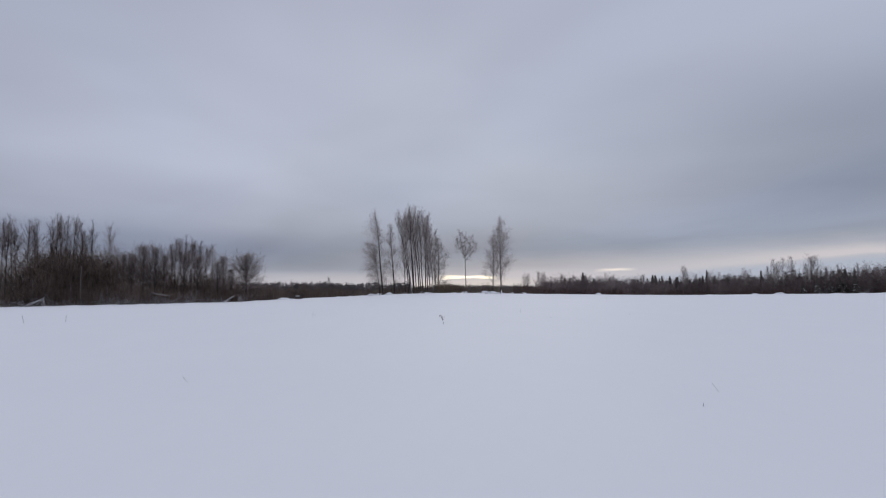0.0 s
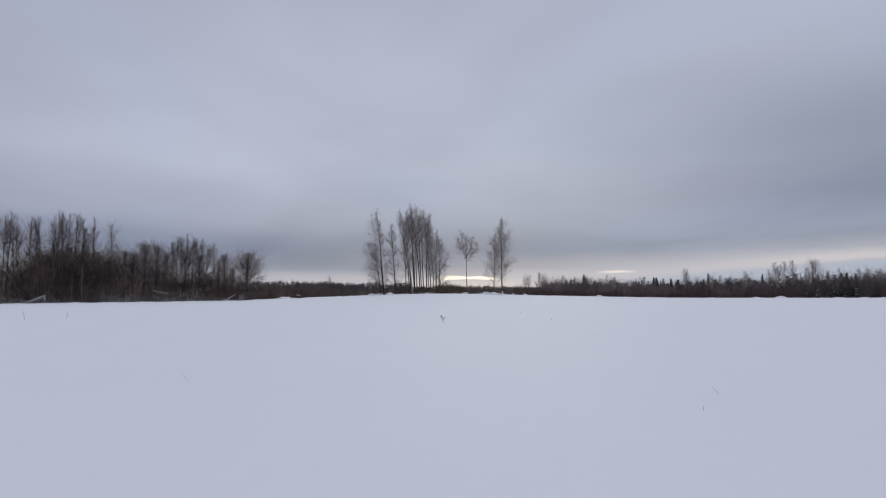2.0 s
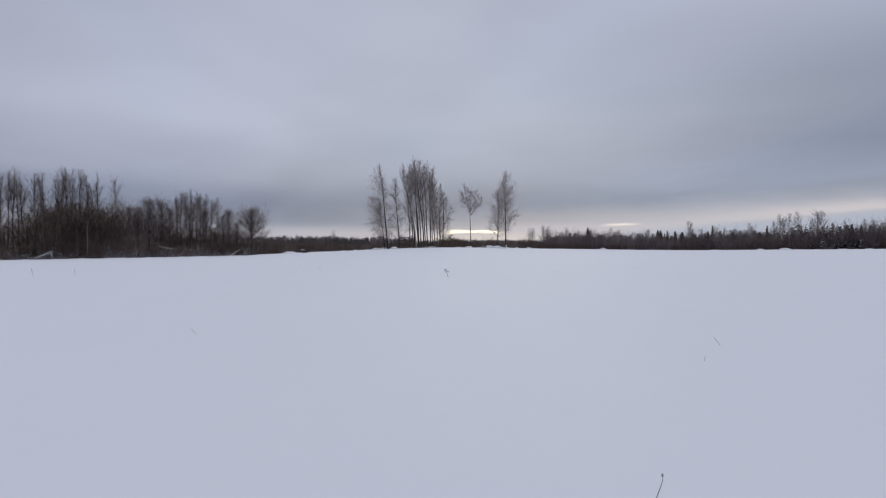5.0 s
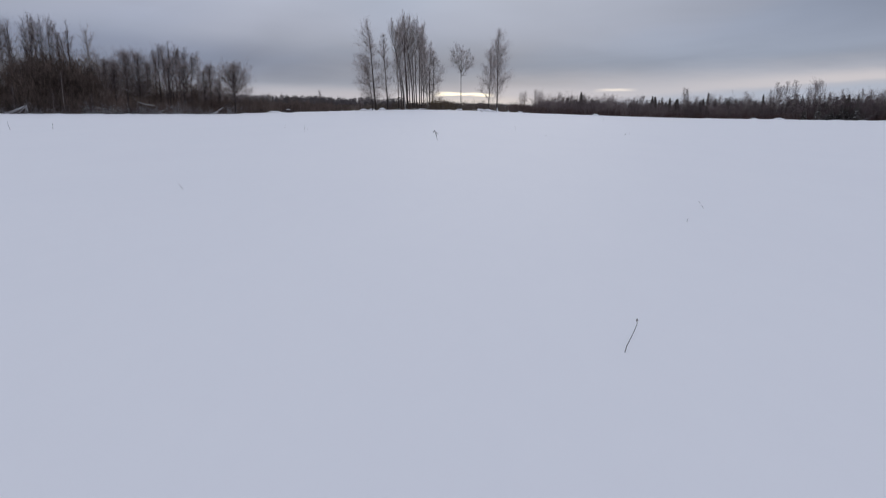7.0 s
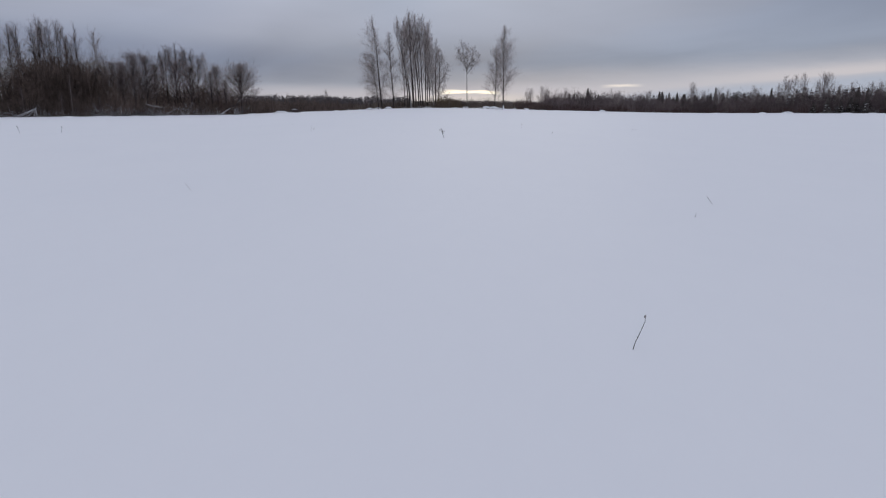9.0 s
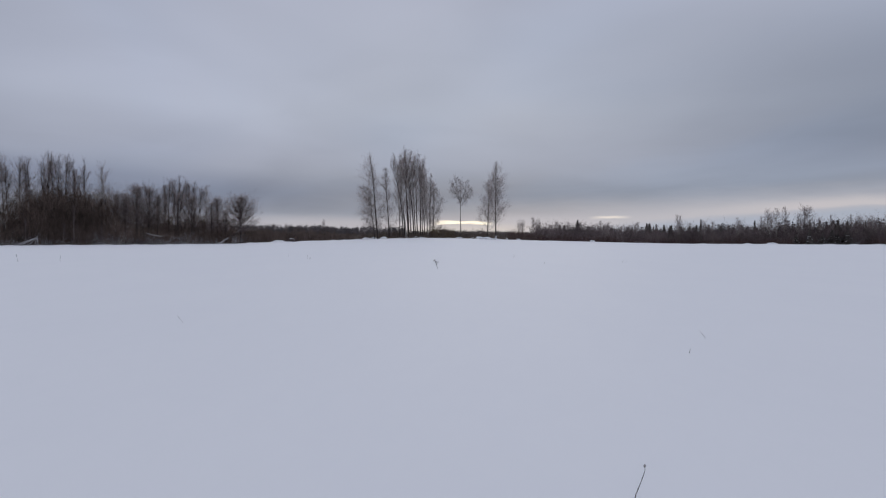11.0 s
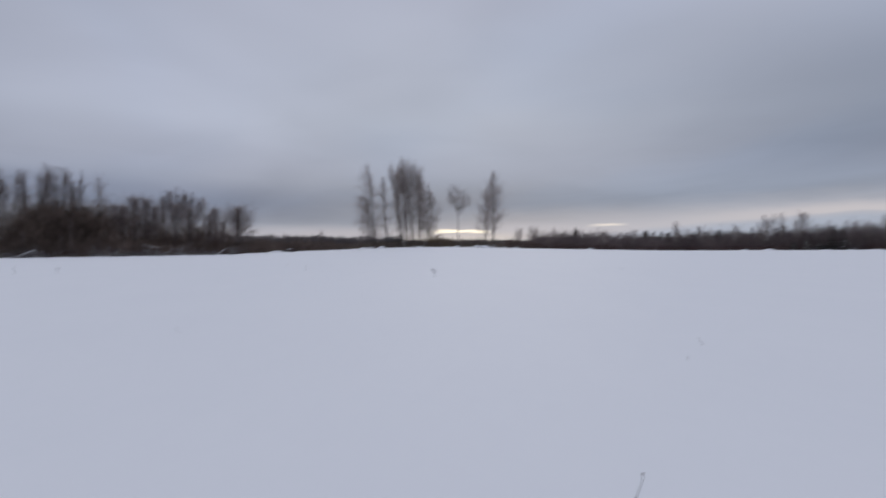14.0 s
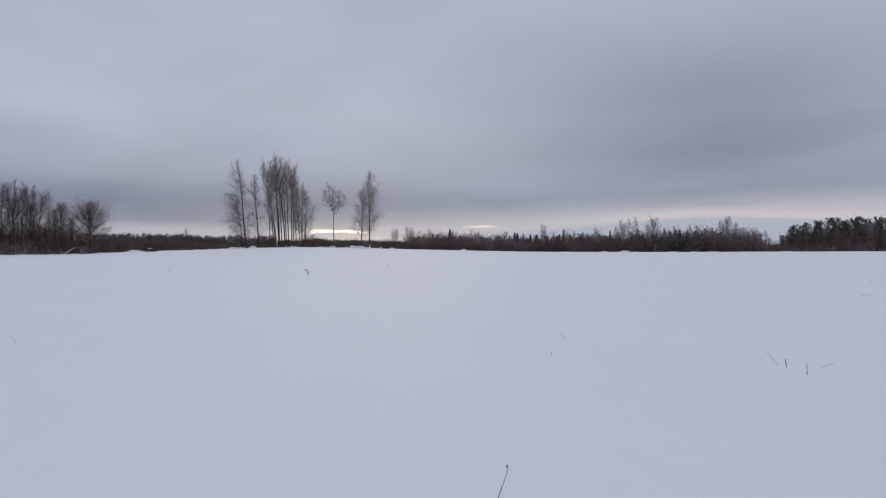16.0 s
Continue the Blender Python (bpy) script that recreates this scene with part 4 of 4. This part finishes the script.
def propped_branch(az, r, long, tall, seed, label, turn=0.0):
    """A broken crown that leans on its own limbs, with snow along its upper side."""
    rng = random.Random(seed)
    thing = new("fallen_branch")
    wood, load = Wood(), Wood()
    apex = Vector((long * 0.34, 0, tall))
    feet = [Vector((-long * 0.6, 0.1, 0)), Vector((-long * 0.32, -0.3, 0)), Vector((-long * 0.1, 0.35, 0)), Vector((long * 0.38, -0.15, -0.1)), Vector((long * 0.2, 0.3, -0.1))]
    for k, foot in enumerate(feet):
        way = apex - foot
        pts = [foot + way * f + Vector((0, 0, (-0.10 if k < 3 else 0.04) * math.sin(math.pi * f) * tall)) for f in (0, 0.25, 0.5, 0.75, 1.0)]
        wood.rod(pts, [0.055, 0.06, 0.065, 0.07, 0.05], 6)
        load.rod([p + Vector((0, -0.02, 0.06)) for p in pts], [0.05, 0.07, 0.075, 0.07, 0.03], 6)
        for _ in range(5):
            p, d = along(pts, rng.uniform(0.1, 0.9))
            twig = bend(rng, p, d + Vector((rng.gauss(0, 0.4), rng.gauss(0, 0.5), rng.gauss(0.1, 0.4))), long * rng.uniform(0.1, 0.22), 3, -0.05, 0.1)
            wood.rod(twig, [0.025, 0.02, 0.015, 0.006], 4)
            load.rod([q + Vector((0, 0, 0.025)) for q in twig], [0.025, 0.024, 0.018, 0.006], 4)
    limb = wood.make("limb", BARK_DARK, thing, True)
    load.make("snow_load", RIME, limb, True)
    return tagged(put(thing, az, r, turn), label, "branch")


def hung_log(az, r, long, high, low, label):
    """A dead stub with its broken top hanging off to one side, resting on a second stub."""
    thing = new("broken_tree")
    stub, prop, log, load = Wood(), Wood(), Wood(), Wood()
    stub.rod([(0, 0, -0.1), (0.04, 0, high * 0.5), (-0.05, 0, high + 0.35)], [0.10, 0.08, 0.05], 7)
    prop.rod([(long * 0.8, 0.1, -0.1), (long * 0.8, 0.05, low * 0.6), (long * 0.78, 0, low + 0.1)], [0.06, 0.05, 0.03], 6)
    pts = [Vector((long * f, -0.05, high + (low - high) * f ** 0.8 - 0.10 * math.sin(math.pi * f))) for f in (0, 0.25, 0.5, 0.75, 1.0)]
    log.rod(pts, [0.05, 0.075, 0.08, 0.08, 0.07], 7, tip=False)
    load.rod([p + Vector((0, 0, 0.045)) for p in pts], [0.02, 0.05, 0.055, 0.055, 0.03], 7)
    stub.make("stub", BARK_DARK, thing, True)
    prop.make("stub", BARK_DARK, thing, True)
    trunk = log.make("log", PALE_STEM, thing, True)
    load.make("snow_load", RIME, trunk, True)
    return tagged(put(thing, az, r), label, "tree")


def brush_pile(az, r, long, tall, seed, label):
    """A low pile of cut sticks under a cap of snow."""
    rng = random.Random(seed)
    thing = new("brush_pile")
    wood = Wood()
    for _ in range(220):
        a = rng.uniform(0, 3.1416)
        z = tall * rng.random() ** 0.8
        room = math.sqrt(max(0.05, 1 - (z / tall) ** 2))
        p = Vector((rng.uniform(-0.5, 0.5) * long * room, rng.uniform(-0.35, 0.35) * long * room, z))
        d = Vector((math.cos(a), math.sin(a), rng.gauss(0, 0.15))) * rng.uniform(0.3, 0.7) * room
        wood.rod([p - d, p, p + d], [0.012, 0.022, 0.014], 4)
    sticks = wood.make("stick_heap", BARK_DARK, thing)
    bm = bmesh.new()
    bmesh.ops.create_icosphere(bm, subdivisions=3, radius=1)
    for v in bm.verts:
        k = 1 + 0.3 * noise.noise(v.co * 1.9 + Vector((seed, 0, 0)))
        v.co = Vector((v.co.x * long * 0.27 * k, v.co.y * long * 0.2 * k, tall * 0.93 + v.co.z * 0.07 * k - 0.08 * v.co.x ** 2))
    me = bpy.data.meshes.new("snow_cap")
    bm.to_mesh(me)
    bm.free()
    me.materials.append(SNOW)
    me.shade_smooth()
    new("snow_cap", me).parent = sticks
    return tagged(put(thing, az, r), label, "brush pile")


propped_branch(-33.2, 118.5, 4.0, 1.35, 1, "broken branch propped on its limbs and covered with snow")
hung_log(-25.06, 121.8, 2.9, 2.1, 1.5, "dead stub with a pale snow-topped log hanging from it")
brush_pile(-13.2, 139, 2.2, 0.75, 3, "low pile of brown sticks capped with snow")
fallen_branch(-18.9, 125, 2.4, 4, RIME, "pale fallen log among dark shrubs", 0.9, 0.5)
rng = random.Random(23)
for k in range(13):
    az = -35.5 + 19 * (k + rng.random()) / 13
    snow_heap(az, float(np.interp(az, EDGE_AZ, EDGE_R)) + rng.uniform(0.5, 3), rng.uniform(1.0, 3.2), rng.uniform(0.8, 1.4), rng.uniform(0.08, 0.2), 70 + k, "low snow hump at the foot of the dark wood", rng.uniform(-0.3, 0.3))

rng = random.Random(12)
for k in range(7):
    az = -28.2 + 1.5 * k + rng.uniform(-0.4, 0.4)
    fallen_branch(az, float(np.interp(az, EDGE_AZ, EDGE_R)) + rng.uniform(1.5, 4), rng.uniform(1.3, 2.4), 60 + k, SNOWY, "snow-dusted broken branch among shrubs at the wood's edge", rng.uniform(0, 6.28), rng.uniform(0.0, 0.35))
for k in range(8):
    copy_scaled(snowy[k % 2], rng.uniform(31.5, 37.5), rng.uniform(281, 284), rng.uniform(0.9, 1.5), rng.uniform(0, 6.28), rng.uniform(1.0, 1.8))


# ---- dry plants on the field ----
def dry_stalk(name, az, r, tall, lean, seed, label, branches=2, head=True, radius=0.004, mat=None, knot=0.0):
    """A withered stalk: lean gives the shift of its tip across and away."""
    rng = random.Random(seed)
    thing = new(name)
    stem = Wood()
    pts = [Vector((lean[0] * min(f, 0.86), lean[1] * f, tall * f - 0.03 * (f == 0))) for f in (0, 0.2, 0.4, 0.6, 0.86, 1.0)]
    pts = [p + Vector((rng.gauss(0, 0.004), rng.gauss(0, 0.004), 0)) * tall for p in pts]
    stem.rod(pts, [radius * (1.1 - 0.09 * i) for i in range(6)], 6, tip=False)
    tips = [pts[-1]]
    for _ in range(branches):
        p, d = along(pts, rng.uniform(0.35, 0.85))
        twig = bend(rng, p, d + Vector((rng.gauss(0, 0.5), rng.gauss(0, 0.5), 0.3)), tall * rng.uniform(0.25, 0.45), 3, 0.1, 0.06)
        stem.rod(twig, [radius * 0.7, radius * 0.6, radius * 0.5, radius * 0.4], 5, tip=False)
        tips.append(twig[-1])
    stalk = stem.make("stem", mat or DRY_STEM, thing, True)
    if knot:
        p, d = along(pts, knot)
        lump = Wood()
        lump.rod([p - d * radius * 2.2, p - d * radius * 0.6, p + d * radius * 0.8, p + d * radius * 2.6], [radius * 0.9, radius * 1.7, radius * 1.5, radius * 0.8], 7)
        lump.make("stem_knot", mat or DRY_STEM, stalk, True)
    if head:
        for tip in tips:
            bm = bmesh.new()
            bmesh.ops.create_icosphere(bm, subdivisions=2, radius=1)
            for v in bm.verts:
                v.co = tip + Vector((v.co.x * radius * 2.6, v.co.y * radius * 2.6, v.co.z * radius * 4.2)) * (1 + 0.3 * noise.noise(v.co * 2.5 + tip * 9))
            me = bpy.data.meshes.new("seed_head")
            bm.to_mesh(me)
            bm.free()
            me.materials.append(SEED)
            new("seed_head", me).parent = stalk
    return tagged(put(thing, az, r), label, "plant", "dry plants on the field")


dry_stalk("withered_plant", 18.02, 3.88, 0.212, (0.086, 0.02), 4, "single thin dry stalk leaning out of the snow", 0, True, 0.0027, GREY_STEM, 0.36)
dry_stalk("withered_weed", 0.05, 27.2, 0.37, (-0.13, 0), 77, "dark branching withered weed standing in the snow", 6, True, 0.0068)
dry_stalk("withered_plant", 23.6, 10.6, 0.13, (-0.10, 0.02), 5, "thin dry stalk leaning low over the snow", 0, False, 0.0026, PALE_STEM)
dry_stalk("withered_plant", 22.35, 9.15, 0.06, (0.01, 0), 6, "short dry stub in the snow", 0, False, 0.0026, PALE_STEM)
dry_stalk("withered_plant", -22.15, 12.0, 0.13, (-0.11, 0), 7, "thin dry stalk leaning low over the snow", 1, False, 0.0022, PALE_STEM)
for az, r, tall, lean in ((-33.87, 43, 0.46, (-0.10, 0)), (-31.16, 43, 0.38, (0.06, 0))):
    dry_stalk("withered_plant", az, r, tall, lean, int(r * 10 + az), "thin grey dry stalk standing in the snow", 1, False, 0.0075, GREY_STEM)
for az, r, tall, lean in ((7.07, 40, 0.28, (-0.04, 0)), (9.77, 34, 0.12, (0.02, 0)), (14.7, 92, 0.5, (0, 0))):
    dry_stalk("withered_plant", az, r, tall, lean, int(r * 10), "thin grey dry stalk standing in the snow", 0, False, 0.0045, PALE_STEM)
for az, r, tall in ((-11.85, 37, 0.34), (-11.6, 37.2, 0.26), (-13.5, 44, 0.24)):
    dry_stalk("withered_weed", az, r, tall, (0.05, 0), int(-az * 10), "faint pale dry weed in the snow", 5, False, 0.0026, PALE_STEM)
for az in (16.6, 16.9):
    dry_stalk("withered_weed", az, 40, 0.18, (0.05, 0), int(az * 10), "faint pale dry weed in the snow", 1, False, 0.003, PALE_STEM)
dry_stalk("withered_plant", 40.85, 9.5, 0.19, (-0.18, 0.05), 11, "thin pale stalk leaning over the snow", 0, False, 0.002, PALE_STEM)
dry_stalk("withered_plant", 41.35, 9.4, 0.11, (-0.02, 0), 12, "short dark dry stub in the snow", 0, False, 0.006)
dry_stalk("withered_plant", 42.8, 9.0, 0.15, (-0.01, 0), 13, "short dark dry stub in the snow", 0, False, 0.0045)
dry_stalk("withered_plant", 43.5, 9.45, 0.09, (0.33, 0.02), 14, "thin pale stalk lying over the snow", 0, False, 0.002, PALE_STEM)
for az, r in ((46.4, 24.0), (46.8, 24.2), (46.9, 34.0)):
    dry_stalk("withered_weed", az, r, 0.10, (-0.24, 0), int(r * 10 + az), "faint pale dry weed lying on the snow", 1, False, 0.004, PALE_STEM)
